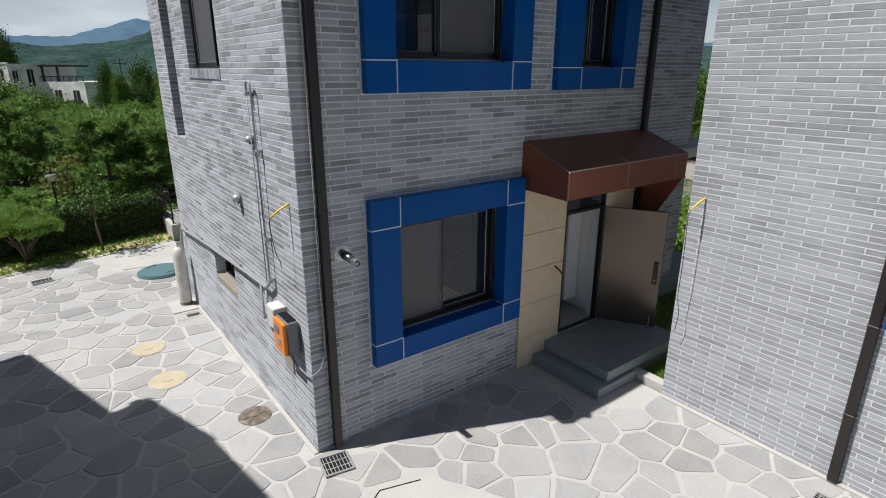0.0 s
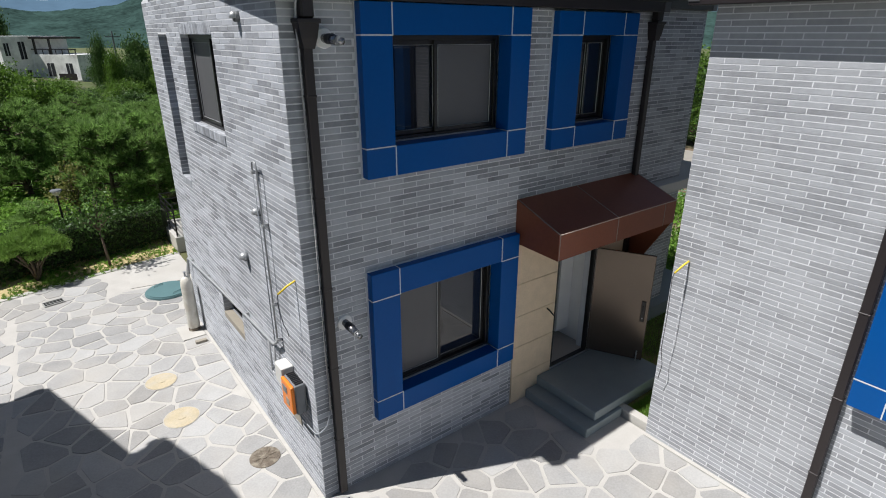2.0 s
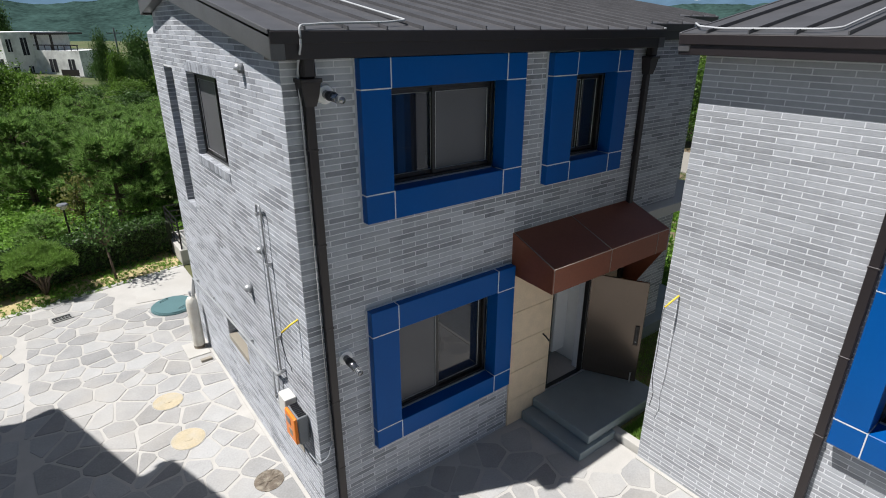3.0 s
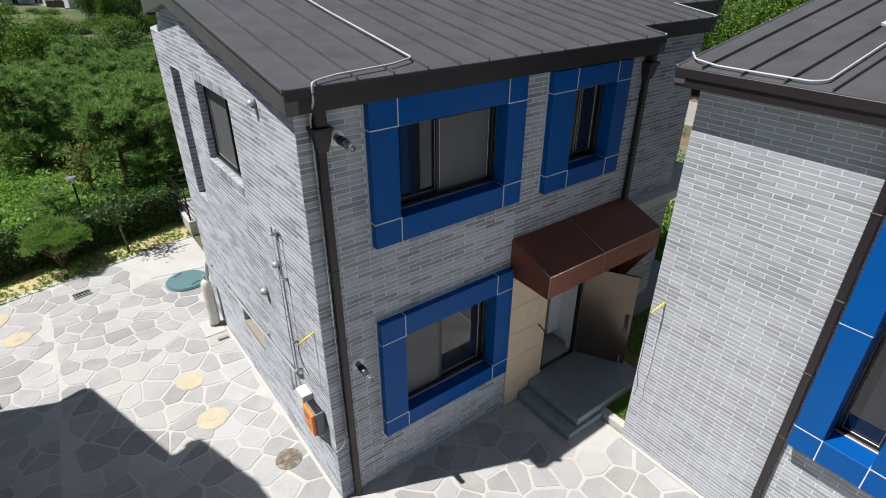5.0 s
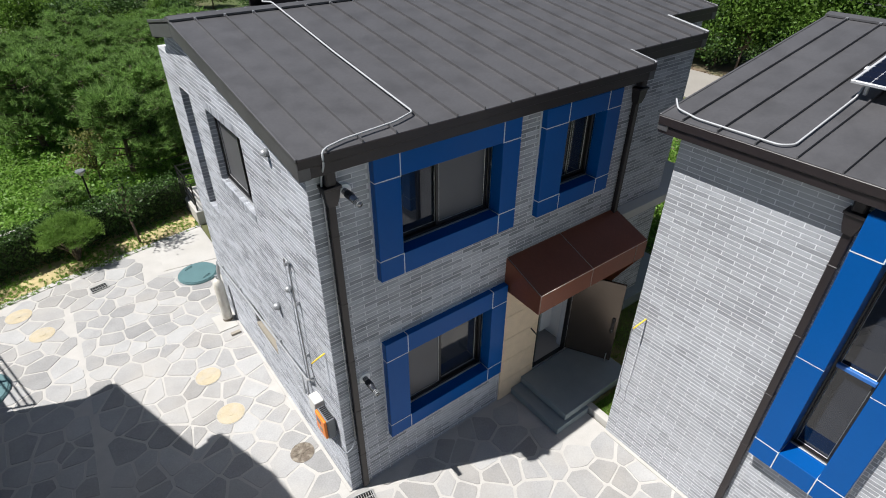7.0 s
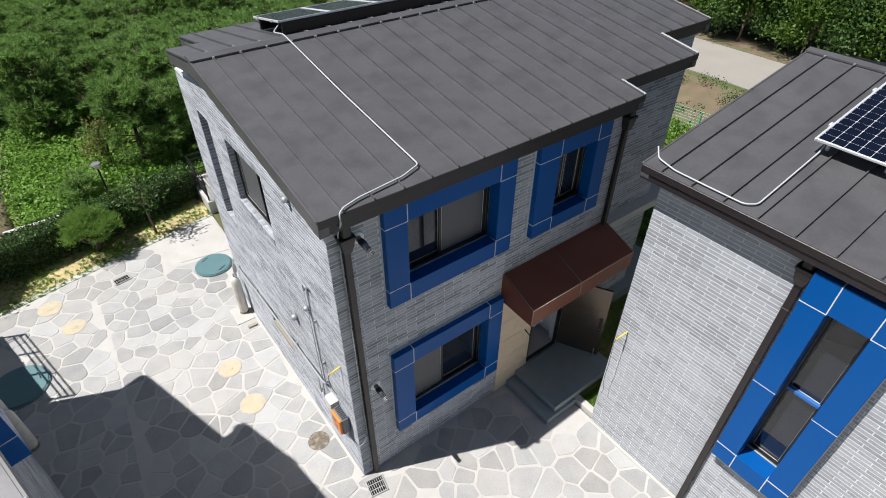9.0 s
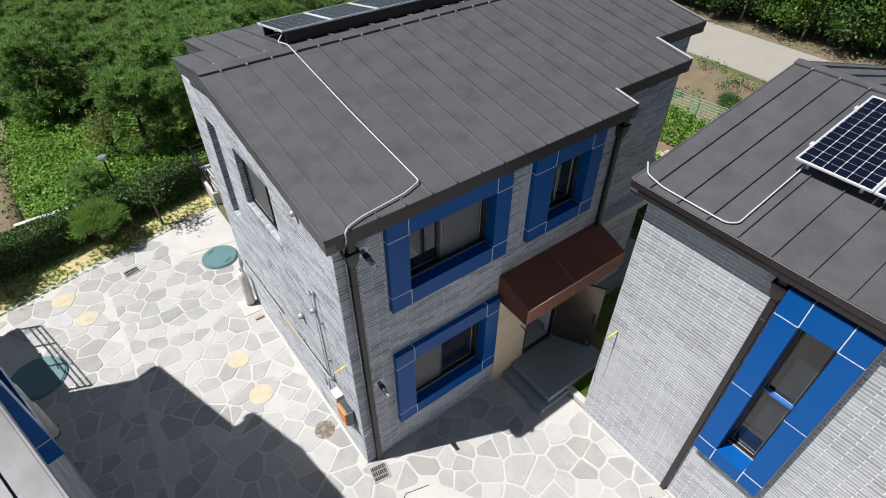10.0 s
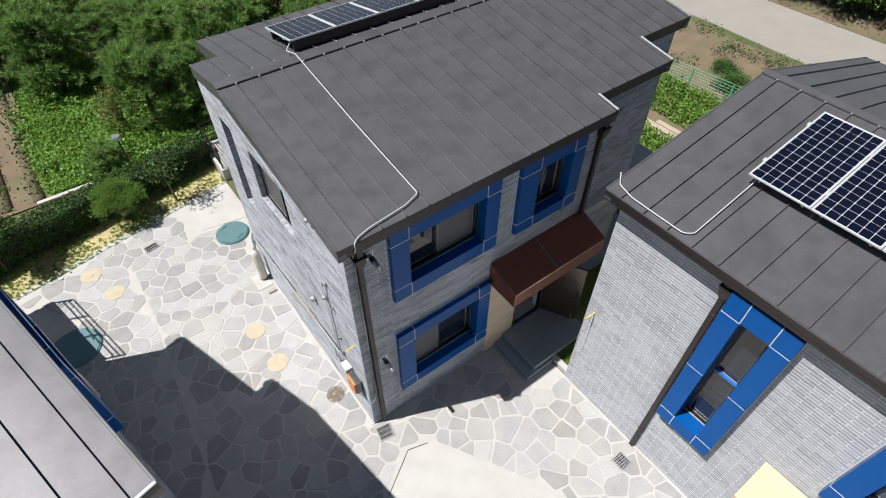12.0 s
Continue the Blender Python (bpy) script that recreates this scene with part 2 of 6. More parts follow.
house = thing("house", "two-storey grey brick house with charcoal standing seam metal roof", "house", group="houses")
M_SIDE = Matrix(((0, 1, 0, 0), (-1, 0, 0, 6.35), (0, 0, 1, 0), (0, 0, 0, 1)))       # u runs from the back corner to the front corner
SY = 6.35
gable_top = (lambda u: roof_z(SY - u) - (0.12 if u > 0.74 else 0.46), [0.735, 0.745, SY - RIDGE_Y])
SIDE_OPEN = [(SY - 5.42, 3.47, SY - 4.80, 5.93), (SY - 3.90, 4.62, SY - 2.28, 5.93), (SY - 3.91, 1.24, SY - 2.80, 1.72)]
FRONT_OPEN = [(1.18, 1.27, 3.04, 2.86), (1.18, 4.69, 3.04, 5.97), (4.34, 4.62, 5.37, 5.97), (4.42, 0.34, 5.42, 2.85)]
flat_top = (lambda u: 6.46, [])
I4 = Matrix.Identity(4)
side_wall = wall_mesh("side_wall", M_SIDE, SY - 0.22, gable_top, SIDE_OPEN, 0.22, MORTAR, house)
front_wall = wall_mesh("front_wall", I4, 6.3, flat_top, FRONT_OPEN, 0.22, MORTAR, house)
rec_wall_a = wall_mesh("recessed_wall", Matrix.Translation((6.08, 0.5, 0)), 2.62, flat_top, [], 0.22, MORTAR, house)
rec_wall_b = wall_mesh("recessed_wall", Matrix.Translation((8.48, 1.45, 0)), 2.02, flat_top, [], 0.22, MORTAR, house)
M_RET = Matrix(((0, -1, 0, 6.3), (1, 0, 0, 0.22), (0, 0, 1, 0), (0, 0, 0, 1)))
wall_mesh("return_wall", Matrix(((0, -1, 0, 8.7), (1, 0, 0, 0.72), (0, 0, 1, 0), (0, 0, 0, 1))), 0.73, flat_top, [], 0.22, MORTAR, house)
wall_mesh("return_wall", M_RET, 0.28, flat_top, [], 0.22, MORTAR, house)
wall_mesh("back_wall", Matrix.Translation((0.22, 6.13, 0)), 10.2, (lambda u: roof_z(6.35) - 0.46, []), [], 0.22, MORTAR, house)
wall_mesh("end_wall", Matrix(((0, -1, 0, 10.5), (1, 0, 0, 1.67), (0, 0, 1, 0), (0, 0, 0, 1))), 4.46, flat_top, [], 0.22, MORTAR, house)
box("foundation", (0.01, 0.01, -2.0), (10.48, 6.9, -0.11), MORTAR, house)
box("upper_floor", (0.23, 0.23, 2.95), (10.2, 6.1, 3.15), INTERIOR, house)
box("ground_floor", (0.23, 0.23, 0.02), (10.2, 6.1, 0.33), STONE_DARK, house)
# entrance hall seen through the open door
box("hall_partition", (4.20, 0.23, 0.34), (4.32, 2.4, 2.94), WHITE, house)
box("hall_partition", (5.55, 0.23, 0.34), (5.67, 2.4, 2.94), WHITE, house)
box("hall_partition", (4.33, 2.42, 0.34), (5.54, 2.54, 2.94), WHITE, house)
box("hall_floor", (4.33, 0.0, 0.338), (5.54, 2.41, 0.346), CONCRETE, house, "pale tiled hall floor", 0)
box("shoe_cabinet", (5.20, 0.55, 0.55), (5.53, 1.9, 2.7), WHITE, house, "white tall built-in shoe cabinet")


def roof_half(name, outline, zf, thick, material, parent, label=""):
    """A sheet of roof over a plan outline, at height zf(x, y)."""
    n = len(outline)
    v = [(x, y, zf(x, y)) for x, y in outline] + [(x, y, zf(x, y) - thick) for x, y in outline]
    fs = [tuple(range(n)), tuple(range(n, 2 * n))[::-1]] + [(i, n + i, n + (i + 1) % n, (i + 1) % n) for i in range(n)]
    return mesh_ob(name, v, fs, material, parent, label)


def seam(parent, a, b, h=0.040, w=0.016):
    """A standing seam from a to b along the roof sheet."""
    a, b = Vector(a), Vector(b)
    d = (b - a).normalized()
    s = d.cross(Vector((0, 0, 1))).normalized() * w / 2
    up = Vector((0, 0, h))
    v = [a - s, a + s, b + s, b - s, a - s + up, a + s + up, b + s + up, b - s + up]
    return mesh_ob("seam", v, [(0, 3, 2, 1), (4, 5, 6, 7), (0, 1, 5, 4), (1, 2, 6, 5), (2, 3, 7, 6), (3, 0, 4, 7)], ROOF, parent)


def beam(name, a, b, w, h, material, parent, label="", side=None):
    """A board from a to b (its upper edge line), w thick, h deep downwards."""
    a, b = Vector(a), Vector(b)
    d = (b - a).normalized()
    s = (side or d.cross(Vector((0, 0, 1)))).normalized() * w
    dn = Vector((0, 0, -h))
    v = [a, a + s, b + s, b, a + dn, a + s + dn, b + s + dn, b + dn]
    ob = mesh_ob(name, v, [(0, 1, 2, 3), (7, 6, 5, 4), (0, 4, 5, 1), (1, 5, 6, 2), (2, 6, 7, 3), (3, 7, 4, 0)], material, parent, label)
    bm = bmesh.new()
    bm.from_mesh(ob.data)
    bmesh.ops.recalc_face_normals(bm, faces=bm.faces[:])
    bmesh.ops.bevel(bm, geom=bm.edges[:], offset=0.006, segments=1, affect='EDGES')
    bm.to_mesh(ob.data)
    bm.free()
    return ob


ZF = lambda x, y: roof_z(y)
F1 = [(-0.15, -0.20), (6.38, -0.20), (6.38, 0.33), (8.80, 0.33), (8.80, 1.26), (10.65, 1.26), (10.65, RIDGE_Y), (-0.15, RIDGE_Y)]
B1 = [(-0.15, RIDGE_Y), (10.65, RIDGE_Y), (10.65, 7.25), (0.45, 7.25), (0.45, 5.78), (-0.15, 5.78)]
roof_f = roof_half("roof", F1, ZF, 0.06, ROOF, house)
roof_b = roof_half("roof", B1, ZF, 0.06, ROOF, house)
for k in range(23):
    x = 0.22 + 0.4675 * k
    y0 = -0.20 if x < 6.38 else 0.33 if x < 8.8 else 1.26
    y1 = 5.78 if x < 0.45 else 7.25
    seam(roof_f, (x, y0, roof_z(y0)), (x, RIDGE_Y - 0.14, roof_z(RIDGE_Y - 0.14)))
    seam(roof_b, (x, RIDGE_Y + 0.14, roof_z(RIDGE_Y + 0.14)), (x, y1, roof_z(y1)))
    for sy, own in ((-1, roof_f), (1, roof_b)):
        box("seam_clip", (x - 0.016, RIDGE_Y + sy * 0.17 - 0.02, roof_z(RIDGE_Y + sy * 0.17) + 0.012), (x + 0.016, RIDGE_Y + sy * 0.17 + 0.02, roof_z(RIDGE_Y + sy * 0.17) + 0.045), GREY_METAL, own, bevel=0)
# ridge cap
v = []
for x in (-0.16, 10.66):
    v += [(x, RIDGE_Y - 0.15, roof_z(RIDGE_Y - 0.15) + 0.012), (x, RIDGE_Y - 0.15, roof_z(RIDGE_Y - 0.15) + 0.040), (x, RIDGE_Y, RIDGE_Z + 0.045), (x, RIDGE_Y + 0.15, roof_z(RIDGE_Y + 0.15) + 0.040), (x, RIDGE_Y + 0.15, roof_z(RIDGE_Y + 0.15) + 0.012)]
mesh_ob("ridge_cap", v, [(i, i + 1, i + 6, i + 5) for i in range(4)] + [(4, 0, 5, 9), (0, 4, 3, 2, 1), (5, 6, 7, 8, 9)], ROOF, house)


def eave(parent, a, b, out, h=0.27):
    """Gutter and fascia under a roof edge from a to b; out points away from the wall."""
    a, b, out = Vector(a), Vector(b), Vector(out)
    up = Vector((0, 0, 1))
    d = (b - a).normalized() * 0.005
    a, b = a + d, b - d
    beam("gutter", a + out * 0.012 + up * -0.008, b + out * 0.012 + up * -0.008, 0.11, 0.115, DARK, parent, "", -out)
    beam("fascia", a - out * 0.012 - up * 0.10, b - out * 0.012 - up * 0.10, 0.19, h - 0.10, DARK, parent, "", -out)


def rake(parent, a, b, side, h=0.27):
    a, b = Vector(a), Vector(b)
    beam("rake_board", a - Vector((0, 0, 0.004)), b - Vector((0, 0, 0.004)), 0.15, h, ROOF, parent, "", -Vector(side))
    beam("rake_trim", a + Vector((0, 0, 0.012)) + Vector(side) * 0.012, b + Vector((0, 0, 0.012)) + Vector(side) * 0.012, 0.035, 0.05, ROOF, parent, "", -Vector(side))


def P1(x, y):
    return (x, y, roof_z(y))


eave(house, P1(-0.15, -0.2), P1(6.38, -0.2), (0, -1, 0))
eave(house, P1(6.38, 0.33), P1(8.80, 0.33), (0, -1, 0))
eave(house, P1(8.80, 1.26), P1(10.65, 1.26), (0, -1, 0))
eave(house, P1(0.45, 7.25), P1(10.65, 7.25), (0, 1, 0))
eave(house, P1(-0.15, 5.78), P1(0.45, 5.78), (0, 1, 0))
rake(house, P1(-0.15, -0.2), P1(-0.15, RIDGE_Y), (-1, 0, 0))
rake(house, P1(-0.15, RIDGE_Y), P1(-0.15, 5.78), (-1, 0, 0))
rake(house, P1(0.45, 5.79), P1(0.45, 7.25), (-1, 0, 0))
rake(house, P1(6.38, -0.2), P1(6.38, 0.33), (1, 0, 0))
rake(house, P1(8.80, 0.33), P1(8.80, 1.26), (1, 0, 0))
rake(house, P1(10.65, 1.26), P1(10.65, RIDGE_Y), (1, 0, 0))
GALV_DULL = mat("dull_galvanised", (0.36, 0.37, 0.38), 0.55, var=0.15, bump=0.02)
for x, y0, y1 in ((6.38, -0.2, 0.36), (8.80, 0.33, 1.28)):
    beam("flashing", (x + 0.012, y0, roof_z(y0) + 0.022), (x + 0.012, y1, roof_z(y1) + 0.022), 0.055, 0.02, GALV_DULL, house, "galvanised edge flashing", Vector((-1, 0, 0)))


def window(m, u0, z0, u1, z1, depth, screen, label, split=0.5, horizontal=False, group="house windows"):
    """A sliding window in the wall plane m, filling an opening: frame, two sashes with panes; screen: which half has the insect mesh."""
    w = thing("window", label, "window", m, group)
    f, st = (0.03, 0.022) if horizontal else (0.055, 0.05)
    def ring(name, a0, b0, a1, b1, w0, w1, t, mtl, parent):
        bm = bmesh.new()
        add_box(bm, (a0, w0, b0), (a1, w1, b0 + t), 0.004)
        add_box(bm, (a0, w0, b1 - t), (a1, w1, b1), 0.004)
        add_box(bm, (a0, w0, b0 + t), (a0 + t, w1, b1 - t), 0.004)
        add_box(bm, (a1 - t, w0, b0 + t), (a1, w1, b1 - t), 0.004)
        return part(name, bm, mtl, parent)
    ring("frame", u0, z0, u1, z1, depth, depth + 0.12, f, FRAME, w)
    if horizontal:
        zm = z0 + (z1 - z0) * split
        halves = [(u0 + f, z0 + f, u1 - f, zm, 0.05), (u0 + f, zm, u1 - f, z1 - f, 0.05)]
        box("transom_bar", (u0 + f, depth - 0.01, zm - 0.03), (u1 - f, depth + 0.045, zm + 0.03), BLUE_LIGHT, w)
    else:
        um = u0 + (u1 - u0) * split
        halves = [(u0 + f, z0 + f, um + 0.03, z1 - f, 0.065 if screen != 0 else 0.02), (um - 0.03, z0 + f, u1 - f, z1 - f, 0.065 if screen != 1 else 0.02)]
    for i, (a0, b0, a1, b1, d) in enumerate(halves):
        s = ring("sash", a0, b0, a1, b1, depth + d, depth + d + 0.04, st, FRAME, w)
        ring("bead", a0 + st, b0 + st, a1 - st, b1 - st, depth + d - 0.003, depth + d + 0.01, 0.008, GREY_METAL, s)
        pane = box("pane", (a0 + st + 0.002, depth + d + 0.016, b0 + st + 0.002), (a1 - st - 0.002, depth + d + 0.022, b1 - st - 0.002), SCREEN if i == screen else GLASS, s, "grey insect screen mesh" if i == screen else "dark reflecting glass pane", 0)
        pane.visible_shadow = i == screen
    box("sill_track", (u0 + 0.01, depth - 0.03, z0 + 0.002), (u1 - 0.01, depth, z0 + 0.02), GREY_METAL, w)
    # near-black sheet behind the glass stands in for the unlit room
    box("room_shade_sheet", (u0 + 0.02, depth + 0.30, z0), (u1 - 0.02, depth + 0.32, z1), ROOM_SHADE, w)
    return w


def surround(m, u0, z0, u1, z1, i0, j0, i1, j1, proud, depth, label):
    """Blue sheet-metal box round a window: outer edge u0..z1, inner edge i0..j1, standing proud of the wall, with pale joints."""
    s = thing("window_surround", label, "window surround", m, "blue window surrounds")
    def panel(lo, hi):
        return box("panel", lo, hi, BLUE, s, "", 0.006)
    for a0, a1 in ((u0, i0), (i1, u1)):
        for b0, b1 in ((z0, j0), (j1, z1)):
            panel((a0, -proud, b0), (a1, 0.02, b1))
    panel((u0, -proud, j0 + 0.005), (i0, depth, j1 - 0.005))
    panel((i1, -proud, j0 + 0.005), (u1, depth, j1 - 0.005))
    panel((i0 + 0.005, -proud, z0), (i1 - 0.005, depth, j0))
    panel((i0 + 0.005, -proud, j1), (i1 - 0.005, depth, z1))
    t, e = 0.007, 0.003
    for uu in (i0, i1):
        for b0, b1 in ((z0, j0), (j1, z1)):
            box("joint", (uu - t, -proud - e, b0), (uu + t, 0.02, b1 + e), SEALANT, s, "", 0)
    for zz in (j0, j1):
        for a0, a1 in ((u0, i0), (i1, u1)):
            box("joint", (a0 - e, -proud - e * 0.8, zz - t), (a1 + e, 0.02, zz + t), SEALANT, s, "", 0)
    if z1 - z0 > 3:                                               # tall sides are made of two sheets
        zz = (j0 + j1) / 2
        for a0, a1 in ((u0, i0), (i1, u1)):
            box("joint", (a0 - e, -proud - e * 0.8, zz - t * 0.7), (a1 + e, 0.02, zz + t * 0.7), SEALANT, s, "", 0)
    for a in (u0 - 0.012, u1):
        box("joint", (a, -0.03, z0), (a + 0.012, 0.0, z1), SEALANT, s, "", 0)
    box("joint", (u0, -0.03, z1), (u1, 0.0, z1 + 0.012), SEALANT, s, "", 0)
    return s


FRAME = mat("black_window_frame", (0.012, 0.011, 0.011), 0.35, var=0.1, bump=0)
BLUE_LIGHT = mat("blue_painted_bar", (0.02, 0.13, 0.42), 0.4, var=0.05, bump=0)
SCREEN = mat("insect_mesh", (0.10, 0.10, 0.105), 0.5, var=0.12, scale=2, fine=300, bump=0.02)
# near-black that paints the shade inside rooms
ROOM_SHADE = mat("room_shade_black", (0.016, 0.018, 0.023), 0.9, var=0.1, scale=0.7, fine=3, bump=0)
surround(I4, 0.81, 1.00, 3.35, 3.18, 1.22, 1.31, 3.00, 2.82, 0.14, 0.10, "deep navy blue metal box surround on the lower front window")
surround(I4, 0.83, 4.38, 3.35, 6.26, 1.22, 4.73, 3.00, 5.93, 0.14, 0.10, "deep navy blue metal box surround below the front eave")
surround(I4, 3.88, 4.36, 5.68, 6.24, 4.38, 4.66, 5.33, 5.93, 0.14, 0.10, "narrow navy blue metal box surround on the upper window")
window(I4, 1.22, 1.31, 2.99, 2.82, 0.10, 0, "black framed sliding window with grey insect screen half", 0.46)
window(I4, 1.22, 4.73, 2.99, 5.93, 0.10, 1, "black framed sliding window with grey insect screen half", 0.44)
window(I4, 4.38, 4.66, 5.33, 5.93, 0.10, -1, "narrow black framed sliding window with dark glass")
window(M_SIDE, SY - 3.90, 4.62, SY - 2.28, 5.93, 0.11, 0, "black framed sliding window set back in pale brick", 0.62)
window(M_SIDE, SY - 3.91, 1.24, SY - 2.80, 1.72, 0.16, -1, "low horizontal black framed window in brick wall")
window(M_SIDE, SY - 5.42, 3.47, SY - 4.80, 5.93, 0.16, -1, "tall slit window recessed in pale brick wall", 0.5, True)

# entrance: cream panels, door, canopy, steps
cream = thing("stone_cladding", "cream stone panels beside the entrance door", "cladding")
zc = [0.0, 0.52, 1.10, 1.68, 2.26, 3.0]
for a, b in zip(zc, zc[1:]):
    box("stone_panel", (3.45, -0.035, a + 0.003), (4.40, -0.002, b - 0.003), CREAM, cream, "", 0.003)
    if a > 2:
        box("stone_panel", (4.41, -0.035, 2.86), (6.25, -0.002, b - 0.003), CREAM, cream, "", 0.003)
    box("stone_panel", (5.50, -0.035, a + 0.35 if a == 0 else a + 0.003), (6.25, -0.002, min(b, 2.855) - 0.003), CREAM, cream, "", 0.003)
door = thing("front_door", "open bronze-grey steel front door with black digital lock", "door", pose(5.44, -0.01, 0.35, 0, 0, math.degrees(math.atan2(-0.85, 0.47))))
box("leaf", (0, 0, 0.01), (1.0, 0.05, 2.07), STEEL_DOOR, door, "", 0.006)
bm = bmesh.new()
add_box(bm, (0.87, -0.025, 0.80), (0.945, 0, 1.20), 0.01, 2)
lock = part("digital_lock", bm, FRAME, door, "black digital door lock")
box("lock_handle", (0.892, -0.045, 1.0), (0.922, -0.025, 1.12), FRAME, lock, "", 0.006)
box("lock_button", (0.895, -0.03, 0.86), (0.92, -0.024, 0.885), GREY_METAL, lock, "", 0.003)
for z in (0.25, 1.05, 1.85):
    bm = bmesh.new()
    add_cyl(bm, (-0.012, 0.02, z - 0.06), (-0.012, 0.02, z + 0.06), 0.012)
    part("hinge", bm, GREY_METAL, door)
tube("door_stop", [(0.90, -0.005, 0.20), (0.90, -0.03, 0.16), (0.90, -0.05, -0.0)], 0.012, GREY_METAL, door, "chrome kick-down door stop")
dframe = thing("door_frame", "dark door frame with glass transom over the entrance", "door frame")
for lo, hi in (((4.42, -0.02, 0.348), (4.455, 0.07, 2.85)), ((5.38, -0.02, 0.348), (5.42, 0.07, 2.85)), ((4.455, -0.02, 2.80), (5.38, 0.07, 2.85)), ((4.455, -0.02, 2.42), (5.38, 0.07, 2.47)), ((4.455, -0.02, 0.348), (5.38, 0.07, 0.362))):
    box("jamb", lo, hi, FRAME, dframe, "", 0.004)
box("transom_pane", (4.46, 0.02, 2.475), (5.375, 0.03, 2.795), GLASS, dframe, "", 0)
tube("pull_handle", [(4.21, -0.035, 1.62), (4.21, -0.10, 1.60), (4.25, -0.16, 1.52)], 0.014, DARK, None, "", 8)
tagged(bpy.data.objects["pull_handle"], "small dark rod sticking out of cream cladding", "wall rod")
bm = bmesh.new()
bmesh.ops.create_uvsphere(bm, u_segments=16, v_segments=8, radius=0.05, matrix=Matrix.Translation((5.30, -0.15, 2.88)))
add_cyl(bm, (5.30, -0.15, 2.90), (5.30, -0.15, 2.97), 0.035)
tagged(part("entrance_lamp", bm, WHITE, None, "", True), "small white round lamp under the canopy", "lamp")

can = thing("door_canopy", "copper brown metal canopy over the entrance door", "canopy")
def slab(name, quad, thick, material, parent, label=""):
    q = [Vector(p) for p in quad]
    n = (q[1] - q[0]).cross(q[2] - q[0]).normalized() * thick
    k = len(q)
    v = q + [p - n for p in q]
    return mesh_ob(name, v, [tuple(range(k)), tuple(range(k, 2 * k))[::-1]] + [(i, k + i, k + (i + 1) % k, (i + 1) % k) for i in range(k)], material, parent, label)
CX0, CXM, CX1, CY, CZW, CZF, CZB = 3.41, 4.72, 6.30, -0.86, 3.67, 3.35, 2.96
for a, b in ((CX0, CXM - 0.004), (CXM + 0.004, CX1)):
    slab("top_panel", [(a, 0, CZW), (a, CY, CZF), (b, CY, CZF), (b, 0, CZW)], 0.02, COPPER, can)
    slab("front_panel", [(a, CY, CZF - 0.004), (a, CY, CZB), (b, CY, CZB), (b, CY, CZF - 0.004)], 0.02, COPPER, can)
slab("side_panel", [(CX0, 0, CZW - 0.004), (CX0, 0, 2.99), (CX0, CY + 0.002, CZB), (CX0, CY + 0.002, CZF - 0.004)], -0.02, COPPER, can)
slab("side_panel", [(CX1 - 0.02, 0, CZW - 0.02), (CX1 - 0.02, 0, 1.50), (CX1 - 0.02, -0.45, 2.30), (CX1 - 0.02, CY + 0.02, CZB), (CX1 - 0.02, CY + 0.02, CZF - 0.02)], 0.02, COPPER, can)
slab("soffit", [(CX0 + 0.03, -0.03, CZB + 0.05), (CX1 - 0.04, -0.03, CZB + 0.05), (CX1 - 0.04, CY + 0.03, CZB + 0.03), (CX0 + 0.03, CY + 0.03, CZB + 0.03)], 0.01, COPPER, can)
for pts in ([(CX0, 0, CZW), (CX0, CY, CZF), (CX0, CY, CZB)], [(CXM, 0, CZW), (CXM, CY, CZF), (CXM, CY, CZB)], [(CX0, CY, CZF), (CX1, CY, CZF)], [(CX0, 0, CZW), (CX1, 0, CZW)], [(CX1, 0, CZW), (CX1, CY, CZF)], [(CX1 - 0.32, CY, CZF), (CX1 - 0.32, CY, CZB)]):
    for p, q in zip(pts, pts[1:]):
        tube("joint_trim", [p, q], 0.007, COPPER_TRIM, can, "", 6)

steps = thing("entrance_steps", "two grey granite steps up to the front door", "steps")
bm = bmesh.new(); add_box(bm, (3.80, -1.38, 0.0), (4.72, -0.04, 0.165), 0.012, 2)
part("lower_step", bm, STONE_DARK, steps)
bm = bmesh.new(); add_box(bm, (4.07, -1.32, 0.17), (6.05, -0.04, 0.335), 0.012, 2)
part("landing", bm, STONE_DARK, steps)
box("riser", (4.12, -1.27, 0.0), (6.0, -0.05, 0.168), STONE_DARK, steps)
box("kerb", (4.74, -1.87, -0.05), (4.90, -1.16, 0.13), CONCRETE, None, "", 0.01)
tagged(bpy.data.objects["kerb"], "pale concrete kerb edging the grass strip", "kerb", kind="structure")
# ---- house two ----
R2X, R2Z, S2, S2B = 8.78, 7.26, 0.172, 0.272      # the far slope is the steeper one
house2 = thing("house", "two-storey grey brick house with copper-dark gutter and metal roof", "house", group="houses")
M_W2 = Matrix(((0, 1, 0, 4.67), (-1, 0, 0, -1.87), (0, 0, 1, 0), (0, 0, 0, 1)))
W2_OPEN = [(2.65, 2.40, 3.24, 5.72), (5.36, 3.94, 6.99, 5.66)]
wall2 = wall_mesh("side_wall", M_W2, 12.0, (lambda u: 6.42, []), W2_OPEN, 0.22, MORTAR, house2)
M_G2 = Matrix(((1, 0, 0, 4.89), (0, -1, 0, -1.87), (0, 0, 1, 0), (0, 0, 0, 1)))
g2 = (lambda u: R2Z - 0.14 - (S2 * (R2X - u - 4.89) if u + 4.89 < R2X else S2B * (u + 4.89 - R2X)), [R2X - 4.89])
gable2 = wall_mesh("gable_wall", M_G2, 9.5, g2, [], 0.2, MORTAR, house2)
